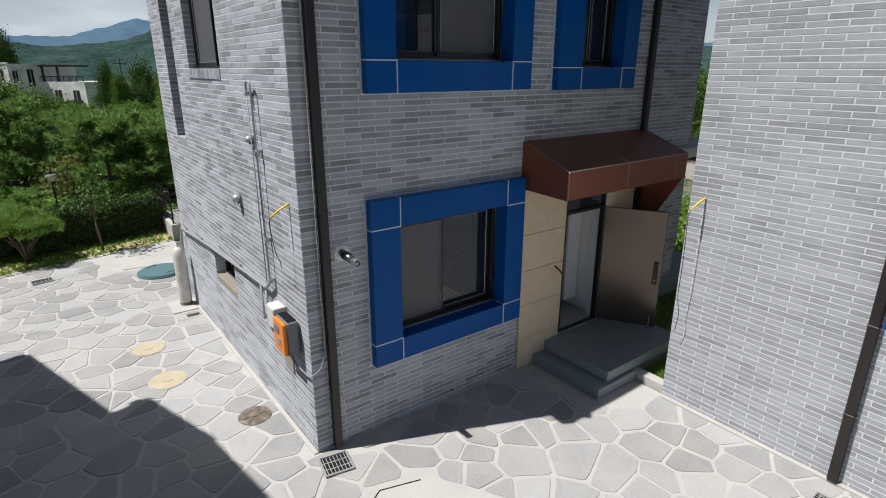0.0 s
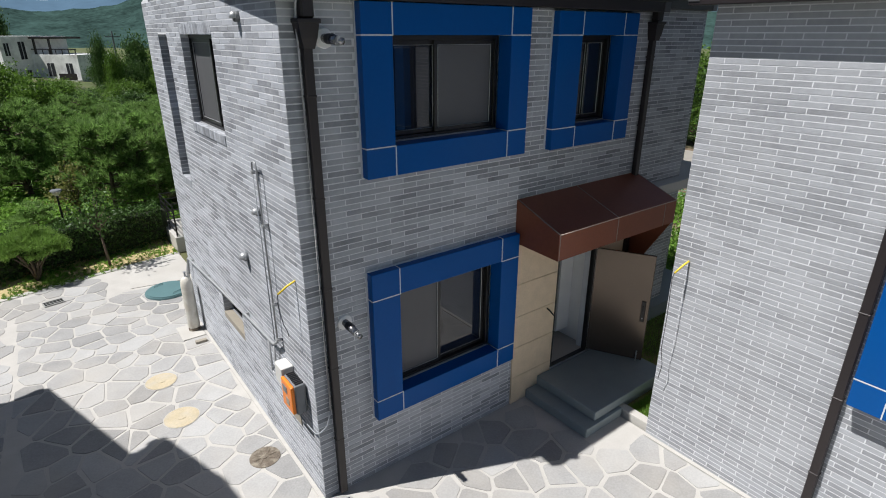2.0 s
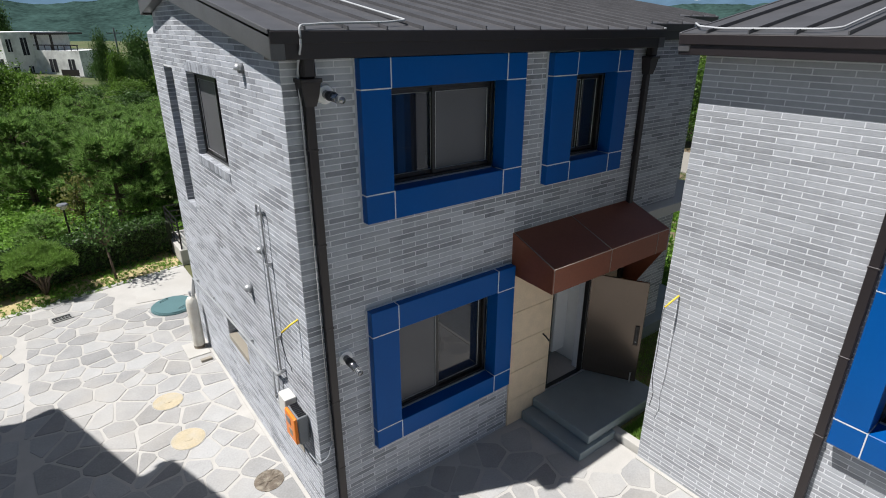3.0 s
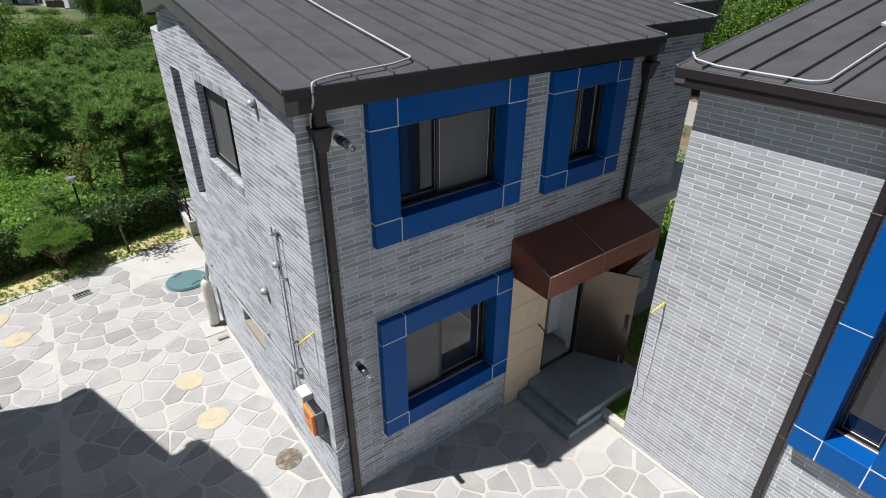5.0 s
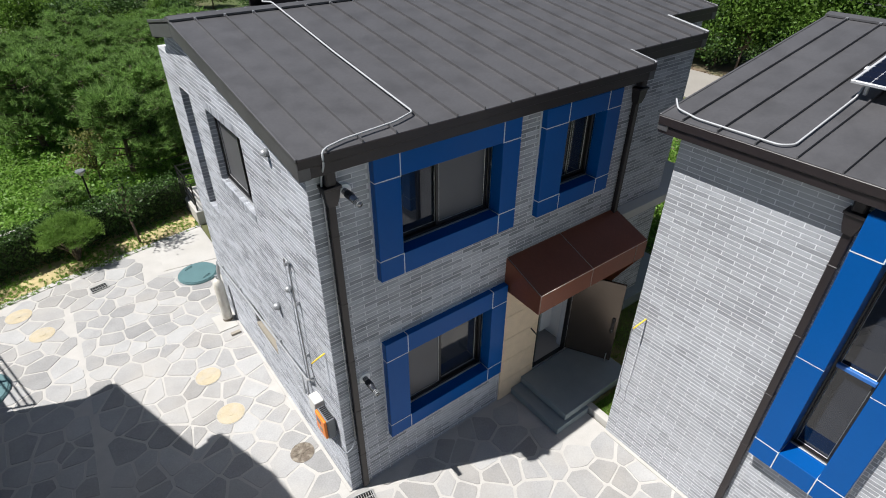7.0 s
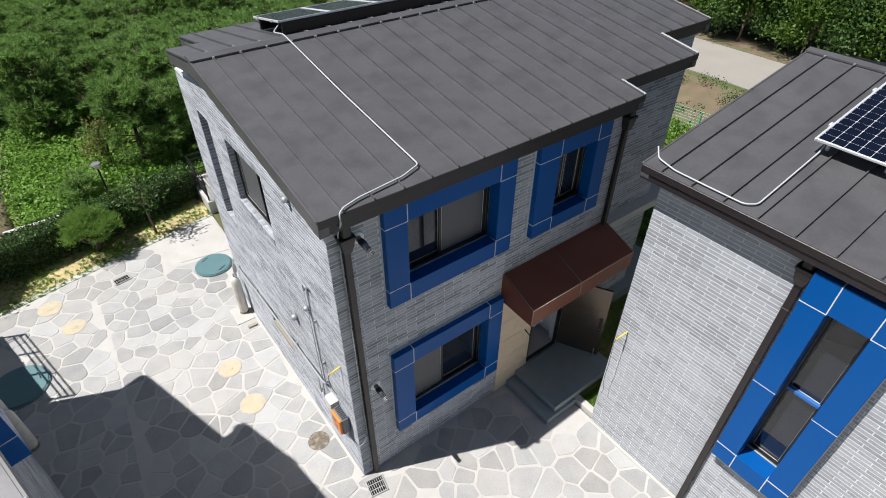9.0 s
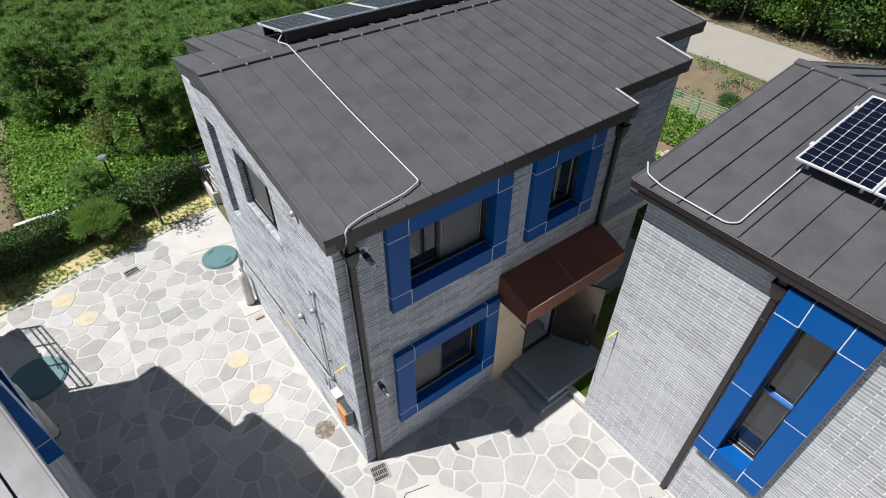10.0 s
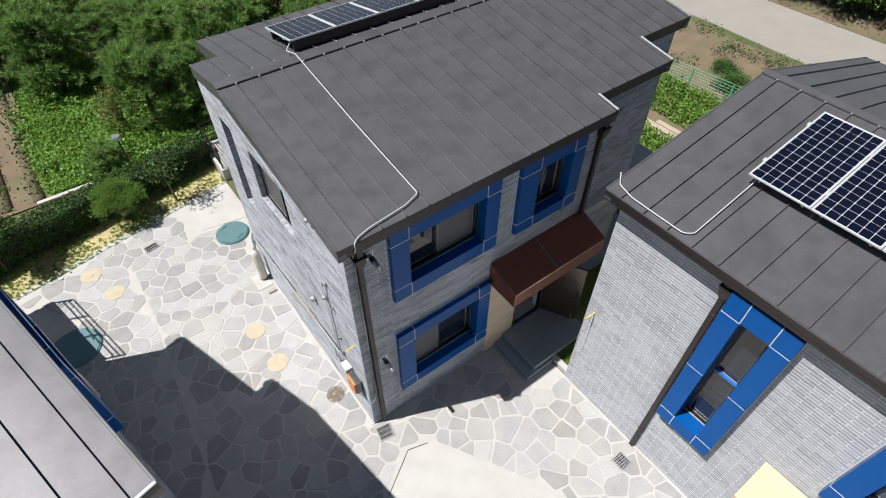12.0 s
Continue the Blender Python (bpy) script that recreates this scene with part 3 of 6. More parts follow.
wall_mesh("far_wall", Matrix(((0, -1, 0, 14.6), (1, 0, 0, -13.6), (0, 0, 1, 0), (0, 0, 0, 1))), 11.5, (lambda u: 5.5, []), [], 0.2, MORTAR, house2)
box("foundation", (4.9, -13.6, -1.8), (14.38, -2.08, -0.02), MORTAR, house2)
ZF2 = lambda x, y: R2Z - (S2 * (R2X - x) if x < R2X else S2B * (x - R2X))
roof2a = roof_half("roof", [(4.37, -14), (R2X, -14), (R2X, -1.65), (4.37, -1.65)], ZF2, 0.06, ROOF, house2)
roof2b = roof_half("roof", [(R2X, -14), (14.9, -14), (14.9, -1.65), (R2X, -1.65)], ZF2, 0.06, ROOF, house2)
box("upper_floor", (4.9, -13.5, 2.9), (12.6, -2.1, 3.1), INTERIOR, house2)
for k in range(25):
    y = -1.98 - 0.475 * k
    seam(roof2a, (4.37, y, ZF2(4.37, y)), (R2X - 0.13, y, ZF2(R2X - 0.13, y)))
    seam(roof2b, (R2X + 0.13, y, ZF2(R2X + 0.13, y)), (14.9, y, ZF2(14.9, y)))
    box("seam_clip", (R2X - 0.19, y - 0.016, ZF2(R2X - 0.17, 0) + 0.012), (R2X - 0.15, y + 0.016, ZF2(R2X - 0.17, 0) + 0.045), GREY_METAL, roof2a, bevel=0)
v = []
for y in (-14.0, -1.64):
    v += [(R2X - 0.15, y, ZF2(R2X - 0.15, 0) + 0.012), (R2X - 0.15, y, ZF2(R2X - 0.15, 0) + 0.04), (R2X, y, R2Z + 0.045), (R2X + 0.15, y, ZF2(R2X + 0.15, 0) + 0.04), (R2X + 0.15, y, ZF2(R2X + 0.15, 0) + 0.012)]
mesh_ob("ridge_cap", v, [(i, i + 1, i + 6, i + 5) for i in range(4)] + [(4, 0, 5, 9), (0, 4, 3, 2, 1), (5, 6, 7, 8, 9)], ROOF, house2)
eave(house2, (4.37, -14, ZF2(4.37, 0)), (4.37, -1.65, ZF2(4.37, 0)), (-1, 0, 0), 0.24)
rake(house2, (4.37, -1.65, ZF2(4.37, 0)), (R2X, -1.65, R2Z), (0, 1, 0), 0.20)
rake(house2, (R2X, -1.65, R2Z), (14.9, -1.65, ZF2(14.9, 0)), (0, 1, 0), 0.20)
surround(M_W2, 2.36, 2.10, 3.53, 6.15, 2.69, 2.44, 3.20, 5.68, 0.22, 0.12, "tall bright blue metal box surround in full sun")
window(M_W2, 2.69, 2.44, 3.20, 5.68, 0.12, -1, "tall two-light window with blue cross bar", 0.48, True, "second house windows")
surround(M_W2, 5.05, 3.60, 7.30, 6.13, 5.40, 3.98, 6.95, 5.62, 0.22, 0.12, "wide bright blue metal box surround in full sun")
window(M_W2, 5.40, 3.98, 6.95, 5.62, 0.12, 0, "black framed sliding window in blue surround", 0.5, False, "second house windows")
aw = thing("yellow_canopy", "pale yellow metal canopy over a side entrance", "canopy")
slab("top_panel", [(4.66, -6.15, 3.05), (3.85, -6.15, 2.80), (3.85, -8.2, 2.80), (4.66, -8.2, 3.05)], 0.05, mat("yellow_panel", (0.56, 0.46, 0.29), 0.6, var=0.05, bump=0), aw)
slab("front_panel", [(3.85, -6.15, 2.79), (3.85, -6.15, 2.55), (3.85, -8.2, 2.55), (3.85, -8.2, 2.79)], 0.02, bpy.data.materials["yellow_panel"], aw)

# ---- house three, turned from the others ----
A3 = math.degrees(math.atan2(0.234, 0.972))
M3 = Matrix.Translation((-4.595, 2.667, 0)) @ pose(0, 0, 0, 0, 0, A3)
house3 = thing("house", "neighbouring grey brick house with pale shining metal roof", "house", M3, group="houses")
ZF3 = lambda x, y: 7.30 - 0.19 * abs(y)
roof3a = roof_half("roof", [(0, 0), (0, 1.45), (-0.5, 1.45), (-0.5, 4.2), (-9, 4.2), (-9, 0)], ZF3, 0.06, ROOF, house3)
roof3b = roof_half("roof", [(0, 0), (-9, 0), (-9, -4.75), (0, -4.75)], ZF3, 0.06, ROOF, house3)
for k in range(18):
    x = -0.30 - 0.475 * k
    seam(roof3b, (x, -0.13, ZF3(0, -0.13)), (x, -4.75, ZF3(0, -4.75)))
    seam(roof3a, (x, 0.13, ZF3(0, 0.13)), (x, 1.45 if x > -0.5 else 4.2, ZF3(0, 1.45 if x > -0.5 else 4.2)))
v = []
for x in (0.01, -9.0):
    v += [(x, -0.15, ZF3(0, 0.15) + 0.012), (x, -0.15, ZF3(0, 0.15) + 0.04), (x, 0, 7.345), (x, 0.15, ZF3(0, 0.15) + 0.04), (x, 0.15, ZF3(0, 0.15) + 0.012)]
mesh_ob("ridge_cap", v, [(i, i + 1, i + 6, i + 5) for i in range(4)] + [(4, 0, 5, 9), (0, 4, 3, 2, 1), (5, 6, 7, 8, 9)], ROOF, house3)
rake(house3, (0, -4.75, ZF3(0, 4.75)), (0, 0, 7.3), (1, 0, 0))
rake(house3, (0, 0, 7.3), (0, 1.45, ZF3(0, 1.45)), (1, 0, 0))
rake(house3, (-0.5, 1.45, ZF3(0, 1.45)), (-0.5, 4.2, ZF3(0, 4.2)), (1, 0, 0))
eave(house3, (-9, -4.75, ZF3(0, 4.75)), (0, -4.75, ZF3(0, 4.75)), (0, -1, 0))
eave(house3, (-0.5, 4.2, ZF3(0, 4.2)), (-9, 4.2, ZF3(0, 4.2)), (0, 1, 0))
beam("flashing", (0.0, -4.76, ZF3(0, 4.75) + 0.03), (-0.42, -4.76, ZF3(0, 4.75) + 0.03), 0.05, 0.03, GREY_METAL, house3, "bright galvanised edge flashing", Vector((0, 1, 0)))
g3 = (lambda u: ZF3(0, u - 4.5) - 0.12, [4.5])
M3W = Matrix(((0, -1, 0, -0.22), (1, 0, 0, -4.5), (0, 0, 1, 0), (0, 0, 0, 1)))
wall3 = wall_mesh("gable_wall", M3W, 5.8, g3, [(2.61, 4.68, 4.94, 5.97)], 0.22, MORTAR, house3)
wall_mesh("gable_wall", Matrix(((0, -1, 0, -0.72), (1, 0, 0, 1.3), (0, 0, 1, 0), (0, 0, 0, 1))), 2.7, (lambda u: ZF3(0, u + 1.3) - 0.12, []), [], 0.22, MORTAR, house3)
box("eave_wall", (-8.8, -4.5, 0), (-0.46, -4.3, 6.3), MORTAR, house3)
box("eave_wall", (-8.8, 3.8, 0), (-0.96, 4.0, 6.40), MORTAR, house3)
box("return_wall", (-0.94, 1.1, 0), (-0.45, 1.29, 6.5), MORTAR, house3)
surround(M3 @ M3W, 2.22, 4.33, 5.3, 6.25, 2.65, 4.72, 4.90, 5.93, 0.26, 0.10, "shaded navy blue metal box surround on the neighbouring house")
window(M3 @ M3W, 2.65, 4.72, 4.90, 5.93, 0.1, 0, "black framed sliding window in shade", 0.5, False, "third house windows")
# ---- things on and round the houses ----
LID = mat("teal_manhole_lid", (0.10, 0.185, 0.195), 0.5, var=0.12, scale=3, fine=30, bump=0.05)
YELLOW = mat("yellow_ochre_lid", (0.47, 0.40, 0.275), 0.8, var=0.2, scale=5, fine=40, bump=0.2, stain=(0.44, 0.41, 0.35), stain_amt=0.6, stain_scale=4)
IRON = mat("worn_cast_iron", (0.16, 0.13, 0.10), 0.6, metal=0.3, var=0.35, scale=10, fine=80, bump=0.2, stain=(0.42, 0.38, 0.30), stain_amt=0.6, stain_scale=12)
GALV = mat("galvanised_grating", (0.42, 0.42, 0.41), 0.5, metal=0.4, var=0.15, bump=0.05)
PIT_JOINT_BLACK = mat("pit_shade_and_joint_black", (0.006, 0.006, 0.006), 0.9, var=0.2, bump=0)
ORANGE = mat("orange_inverter_cover", (0.80, 0.22, 0.02), 0.4, var=0.05, bump=0)
GREY_BOX = mat("grey_cast_housing", (0.16, 0.17, 0.18), 0.5, var=0.1, bump=0.03)
PALE_BOX = mat("pale_plastic_box", (0.62, 0.61, 0.58), 0.5, var=0.05, bump=0)
TAN = mat("tan_metal_plate", (0.30, 0.27, 0.22), 0.6, var=0.1, bump=0.03)
YTAPE = mat("yellow_sleeve", (0.85, 0.62, 0.05), 0.5, var=0.05, bump=0)
CABLE = mat("dark_cable", (0.04, 0.04, 0.045), 0.5, var=0.1, bump=0)
PVC = mat("grey_conduit", (0.26, 0.28, 0.30), 0.5, var=0.1, bump=0)
WHITE_CONDUIT = mat("white_conduit", (0.45, 0.46, 0.47), 0.5, var=0.08, bump=0)
CHROME = mat("ribbed_steel_flue", (0.30, 0.30, 0.31), 0.25, metal=0.9, var=0.1, bump=0)
CELL = mat("solar_cell", (0.004, 0.006, 0.016), 0.2, var=0.15, scale=8, fine=60, bump=0, island=0.25, spec=0.3)
ALU = mat("aluminium_frame", (0.70, 0.71, 0.72), 0.4, metal=0.4, var=0.05, bump=0)
CREAM_TANK = mat("cream_gas_cylinder", (0.62, 0.60, 0.54), 0.45, var=0.1, scale=4, fine=30, bump=0.03, stain=(0.40, 0.33, 0.24), stain_amt=0.4, stain_scale=5)


def disc(name, x, y, r, h, material, parent=None, label="", seg=40, z=0.0, bevel=0.012):
    bm = bmesh.new()
    add_cyl(bm, (x, y, z), (x, y, z + h), r, r, seg)
    es = [e for e in bm.edges if abs(e.verts[0].co.z - (z + h)) < 1e-4 and abs(e.verts[1].co.z - (z + h)) < 1e-4]
    bmesh.ops.bevel(bm, geom=es, offset=bevel, segments=2, affect='EDGES')
    return part(name, bm, material, parent, label)


def septic_lid(x, y, r, rot, label):
    t = thing("septic_tank_lid", label, "tank lid", pose(x, y, 0, 0, 0, rot), "septic tank lids")
    disc("rim", 0, 0, r, 0.05, LID, t)
    disc("cover", 0, 0, r - 0.03, 0.035, LID, t, "", 40, 0.035)
    for s in (-1, 1):
        tube("lifting_handle", [(-0.11, s * r * 0.68, 0.065), (-0.10, s * r * 0.68, 0.10), (0.10, s * r * 0.68, 0.10), (0.11, s * r * 0.68, 0.065)], 0.010, LID, t)
    return t


septic_lid(-0.22, 8.30, 0.52, 25, "round teal plastic septic tank lid on sunny paving")
septic_lid(-5.33, 6.66, 0.66, 100, "round dark teal septic tank lid in the house's shade")
for x, y, r, lab in ((-1.15, 3.0, 0.285, "round ochre yellow drain cover with worn edge"), (-1.20, 4.30, 0.275, "round ochre yellow drain cover with worn edge"), (-3.96, 8.03, 0.285, "round ochre yellow drain cover near the lawn"), (-4.35, 9.15, 0.30, "ochre yellow drain cover under tree shadow")):
    t = thing("drain_cover", lab, "drain cover", pose(x, y, 0), "yellow drain covers")
    disc("rim", 0, 0, r, 0.014, GROUT, t, "", 36, 0.0, 0.003)
    disc("cover", 0, 0, r - 0.012, 0.018, YELLOW, t, "", 36, 0.0, 0.004)
    disc("hub", 0, 0, 0.07, 0.006, YELLOW, t, "", 20, 0.018, 0.002)
mh = thing("manhole_cover", "small rusty iron manhole cover with raised pattern", "manhole cover", pose(-0.38, 1.27, 0))
disc("rim", 0, 0, 0.225, 0.016, IRON, mh, "", 36, 0.0, 0.003)
disc("plate", 0, 0, 0.20, 0.018, IRON, mh, "", 36, 0.0, 0.003)
for k in range(8):
    a = math.pi / 4 * k
    bm = bmesh.new()
    add_box(bm, (0.06, -0.012, 0.018), (0.18, 0.012, 0.026), 0.003)
    o = part("rib", bm, IRON, mh)
    o.matrix_local = pose(0, 0, 0, 0, 0, math.degrees(a))
disc("hub", 0, 0, 0.045, 0.01, IRON, mh, "", 16, 0.018, 0.002)


def grating(x, y, rot, w, l, nx, ny, label):
    t = thing("drain_grating", label, "drain grating", pose(x, y, 0.012, 0, 0, rot), "drain gratings")
    # flat near-black plate paints the shade of the drain below the bars
    box("pit_shade_plate", (-l / 2, -w / 2, 0.002), (l / 2, w / 2, 0.006), PIT_JOINT_BLACK, t, "", 0)
    for lo, hi in (((-l / 2, -w / 2, 0.004), (l / 2, -w / 2 + 0.02, 0.024)), ((-l / 2, w / 2 - 0.02, 0.004), (l / 2, w / 2, 0.024)), ((-l / 2, -w / 2 + 0.02, 0.004), (-l / 2 + 0.02, w / 2 - 0.02, 0.024)), ((l / 2 - 0.02, -w / 2 + 0.02, 0.004), (l / 2, w / 2 - 0.02, 0.024))):
        box("edge_bar", lo, hi, GALV, t, "", 0)
    for k in range(1, nx):
        u = -l / 2 + l * k / nx
        box("bar", (u - 0.0045, -w / 2 + 0.02, 0.006), (u + 0.0045, w / 2 - 0.02, 0.012), GALV, t, "", 0)
    for k in range(1, ny):
        u = -w / 2 + w * k / ny
        box("cross_bar", (-l / 2 + 0.02, u - 0.006, 0.005), (l / 2 - 0.02, u + 0.006, 0.011), GALV, t, "", 0)
    return t


grating(0.08, -0.33, -10, 0.36, 0.36, 8, 3, "square galvanised drain grating under the downpipe")
grating(4.12, -4.25, 0, 0.34, 0.34, 8, 6, "square galvanised drain grating by the wall")
grating(-2.53, 9.22, 10, 0.26, 0.42, 6, 2, "small steel drain grating in the paving")
# concrete pads
prism("concrete_pad", [(-0.95, 9.0), (0.55, 8.75), (0.58, 10.80), (-0.72, 10.70)], 0.0, 0.012, CONCRETE)
tagged(bpy.data.objects["concrete_pad"], "smooth pale concrete pad behind the house", "concrete pad", kind="structure")
o = prism("concrete_pad", [(-0.66, -1.63), (0.28, -1.03), (0.76, -1.17), (2.35, -3.95), (1.9, -7.5), (-3.0, -7.5)], 0.0, 0.010, CONCRETE)
tagged(o, "smooth pale concrete pad with cut corner", "concrete pad", kind="structure")
for a, b in (((-0.66, -1.63), (0.28, -1.03)), ((0.28, -1.03), (0.76, -1.17))):
    d = Vector((b[0] - a[0], b[1] - a[1], 0))
    o = box("expansion_joint", (0, -0.008, 0.0), (d.length, 0.008, 0.013), PIT_JOINT_BLACK, None, "", 0)
    o.matrix_world = pose(a[0], a[1], 0, 0, 0, math.degrees(math.atan2(d.y, d.x)))
    tagged(o, "thin dark joint round the concrete pad", "joint", kind="structure")
o = prism("concrete_pad", [(-6.6, 8.35), (-5.95, 8.82), (-5.15, 7.5), (-5.55, 6.95), (-6.6, 7.2)], 0.0, 0.03, CONCRETE)
tagged(o, "raised concrete slab beside the shaded tank lid", "concrete pad", kind="structure")
# plain plinth at the side wall's foot
box("wall_foot", (-0.06, 0.0, 0.0), (-0.002, 6.35, 0.02), GROUT, None, "", 0.003)
tagged(bpy.data.objects["wall_foot"], "mortar fillet along the wall's foot", "trim", kind="structure")
o = box("wall_foot", (4.60, -13.0, 0.0), (4.668, -1.88, 0.025), CONCRETE, None, "", 0.003)
tagged(o, "mortar fillet along the wall's foot", "trim", kind="structure")


def downpipe(m, u, z0, z1, label, head=True):
    """A square brown downpipe in the wall plane m with hopper, brackets and joints."""
    t = thing("downpipe", label, "downpipe", m, "downpipes")
    box("pipe", (u - 0.05, -0.095, z0), (u + 0.05, -0.012, z1), DARK, t, "", 0.006)
    for z in [z0 + 0.9 + 1.1 * k for k in range(int((z1 - z0) / 1.1))]:
        box("bracket", (u - 0.056, -0.099, z - 0.012), (u + 0.056, 0.0, z + 0.012), DARK, t, "", 0.003)
    if head:
        bm = bmesh.new()
        q = [(0.055, z1 - 0.25), (0.085, z1 - 0.15), (0.10, z1 - 0.06), (0.11, z1)]
        for (a, b), (c, d) in zip(q, q[1:]):
            vs = []
            for r, zz in ((a, b), (c, d)):
                vs += [bm.verts.new((u - r, -0.10 - r * 0.6, zz)), bm.verts.new((u + r, -0.10 - r * 0.6, zz)), bm.verts.new((u + r, 0.0, zz)), bm.verts.new((u - r, 0.0, zz))]
            for i in range(4):
                bm.faces.new((vs[i], vs[(i + 1) % 4], vs[4 + (i + 1) % 4], vs[4 + i]))
        part("hopper", bm, DARK, t)
        box("hopper_rim", (u - 0.12, -0.185, z1 - 0.01), (u + 0.12, 0.0, z1 + 0.03), DARK, t, "", 0.005)
        box("outlet", (u - 0.07, -0.16, z1 + 0.03), (u + 0.07, -0.02, z1 + 0.30), DARK, t, "", 0.02)
    return t


downpipe(I4, 0.25, 0.04, 6.05, "dark brown square downpipe at the house corner")
downpipe(I4, 6.22, 0.3, 6.10, "dark brown square downpipe beside the canopy")
downpipe(M_W2, 2.25, 0.04, 6.05, "dark brown square downpipe on sunny brick")


def bend(points, n=5):
    """Points of a line with its corners rounded."""
    P = [Vector(p) for p in points]
    out = [P[0]]
    for a, b, c in zip(P, P[1:], P[2:]):
        r = min((b - a).length, (c - b).length) * 0.4
        r = min(r, 0.06)
        p0, p1 = b + (a - b).normalized() * r, b + (c - b).normalized() * r
        for k in range(n + 1):
            t = k / n
            out.append((1 - t) ** 2 * p0 + 2 * t * (1 - t) * b + t * t * p1)
    out.append(P[-1])
    return out


def cable(name, pts, r, material, label, category):
    return tagged(tube(name, bend(pts), r, material), label, category)


# flue vents on the front wall
def flue(x, z):
    t = thing("flue_vent", "ribbed steel boiler flue with white wall collar", "flue", pose(x, 0, z), "flue vents")
    bm = bmesh.new(); add_cyl(bm, (0, -0.025, 0), (0, 0.0, 0), 0.092, 0.105, 32)
    part("collar", bm, WHITE, t, "white round wall collar")
    bm = bmesh.new(); add_cyl(bm, (0, -0.30, -0.02), (0, -0.02, 0), 0.045, 0.045, 20)
    part("pipe", bm, CHROME, t, "", True)
    for k in range(5):
        bm = bmesh.new(); add_cyl(bm, (0, -0.10 - 0.022 * k, -0.006), (0, -0.112 - 0.022 * k, -0.006), 0.052, 0.052, 20)
        part("rib", bm, CABLE, t)
    bm = bmesh.new(); add_cyl(bm, (0, -0.40, -0.026), (0, -0.29, -0.02), 0.036, 0.036, 18)
    tip = part("tip", bm, CHROME, t, "", True)
    for k in range(3):
        bm = bmesh.new(); add_cyl(bm, (0, -0.325 - 0.03 * k, -0.022), (0, -0.335 - 0.03 * k, -0.022), 0.043, 0.043, 18)
        part("vent_ring", bm, GREY_METAL, tip)


flue(0.47, 2.60)
flue(0.47, 5.90)


# small hooded vents on the side wall
def hood(y, z, r, label):
    t = thing("wall_vent", label, "vent", pose(0, y, z), "hooded wall vents")
    bm = bmesh.new(); add_cyl(bm, (0, 0, 0), (-0.05, 0, 0), r, r * 0.9, 20)
    part("sleeve", bm, GREY_BOX, t, "", True)
    bm = bmesh.new()
    bmesh.ops.create_uvsphere(bm, u_segments=16, v_segments=10, radius=r * 0.95, matrix=Matrix.Translation((-0.05, 0, 0)) @ Matrix.Diagonal((1.0, 1, 1, 1)))
    bmesh.ops.delete(bm, geom=[v for v in bm.verts if v.co.z < -r * 0.55], context='VERTS')
    part("hood", bm, GREY_METAL, t, "", True)


hood(1.14, 6.12, 0.06, "small grey hooded vent high on the gable wall")
hood(2.05, 2.93, 0.075, "grey hooded vent on pale brick")
hood(1.25, 3.81, 0.06, "small round vent beside the gas pipe")

# gas pipe loop and long horizontal pipe on the side wall
PIPE = mat("weathered_gas_pipe", (0.38, 0.39, 0.40), 0.45, metal=0.3, var=0.15, bump=0.02)
gp = thing("gas_pipe", "grey gas pipe loop running up the pale brick wall", "pipe")
X = -0.065
tube("riser", bend([(X, 0.98, 2.02), (X, 0.98, 4.42), (X, 1.00, 4.50), (X, 1.12, 4.50), (X, 1.13, 4.36)]), 0.013, PIPE, gp)
tube("drop", bend([(X, 1.13, 4.40), (X, 1.10, 2.0)]), 0.007, PVC, gp)
tube("main", bend([(X, 6.15, 1.20), (X, 6.05, 1.60), (X, 4.0, 1.76), (X, 1.90, 1.88), (X, 1.15, 1.91), (X, 0.98, 2.04)]), 0.022, PIPE, gp)
tube("branch", bend([(X, 1.38, 1.90), (X, 1.36, 1.36), (X, 1.20, 1.36), (X, 1.18, 1.86)]), 0.016, PIPE, gp)
for y, z in ((0.98, 3.7), (0.98, 2.6), (1.13, 4.36), (0.98, 2.06), (1.2, 1.40), (1.36, 1.42), (2.4, 1.85), (4.6, 1.715), (5.8, 1.62)):
    box("clip", (-0.085, y - 0.022, z - 0.022), (-0.004, y + 0.022, z + 0.022), GREY_METAL, gp, "", 0.004)

# electrical boxes near the corner
jb = thing("junction_box", "pale plastic junction box on the brick wall", "junction box")
bm = bmesh.new(); add_box(bm, (-0.16, 0.66, 1.50), (-0.004, 0.92, 1.80), 0.015, 2)
part("body", bm, PALE_BOX, jb)
box("lid", (-0.172, 0.67, 1.51), (-0.158, 0.91, 1.79), PALE_BOX, jb, "", 0.006)
inv = thing("solar_inverter", "orange and grey solar inverter on the brick wall", "inverter")
bm = bmesh.new(); add_box(bm, (-0.17, 0.24, 1.32), (-0.03, 0.60, 1.76), 0.02, 2)
part("housing", bm, GREY_BOX, inv, "grey cast housing")
bm = bmesh.new(); add_box(bm, (-0.215, 0.26, 1.33), (-0.165, 0.60, 1.75), 0.018, 2)
cover = part("cover", bm, ORANGE, inv, "bright orange front cover")
box("display", (-0.222, 0.40, 1.58), (-0.212, 0.54, 1.68), GREY_BOX, cover, "", 0.003)
box("label_plate", (-0.220, 0.36, 1.42), (-0.212, 0.46, 1.52), TAN, cover, "", 0.002)
for k in range(8):
    box("cooling_fin", (-0.15, 0.27 + 0.04 * k, 1.755), (-0.04, 0.278 + 0.04 * k, 1.785), CABLE, inv, "", 0)
box("bracket", (-0.035, 0.30, 1.36), (-0.004, 0.55, 1.72), GREY_METAL, inv, "", 0.003)
mp = box("mounting_plate", (-0.02, 0.56, 0.88), (-0.004, 0.84, 1.30), TAN, None, "", 0.004)
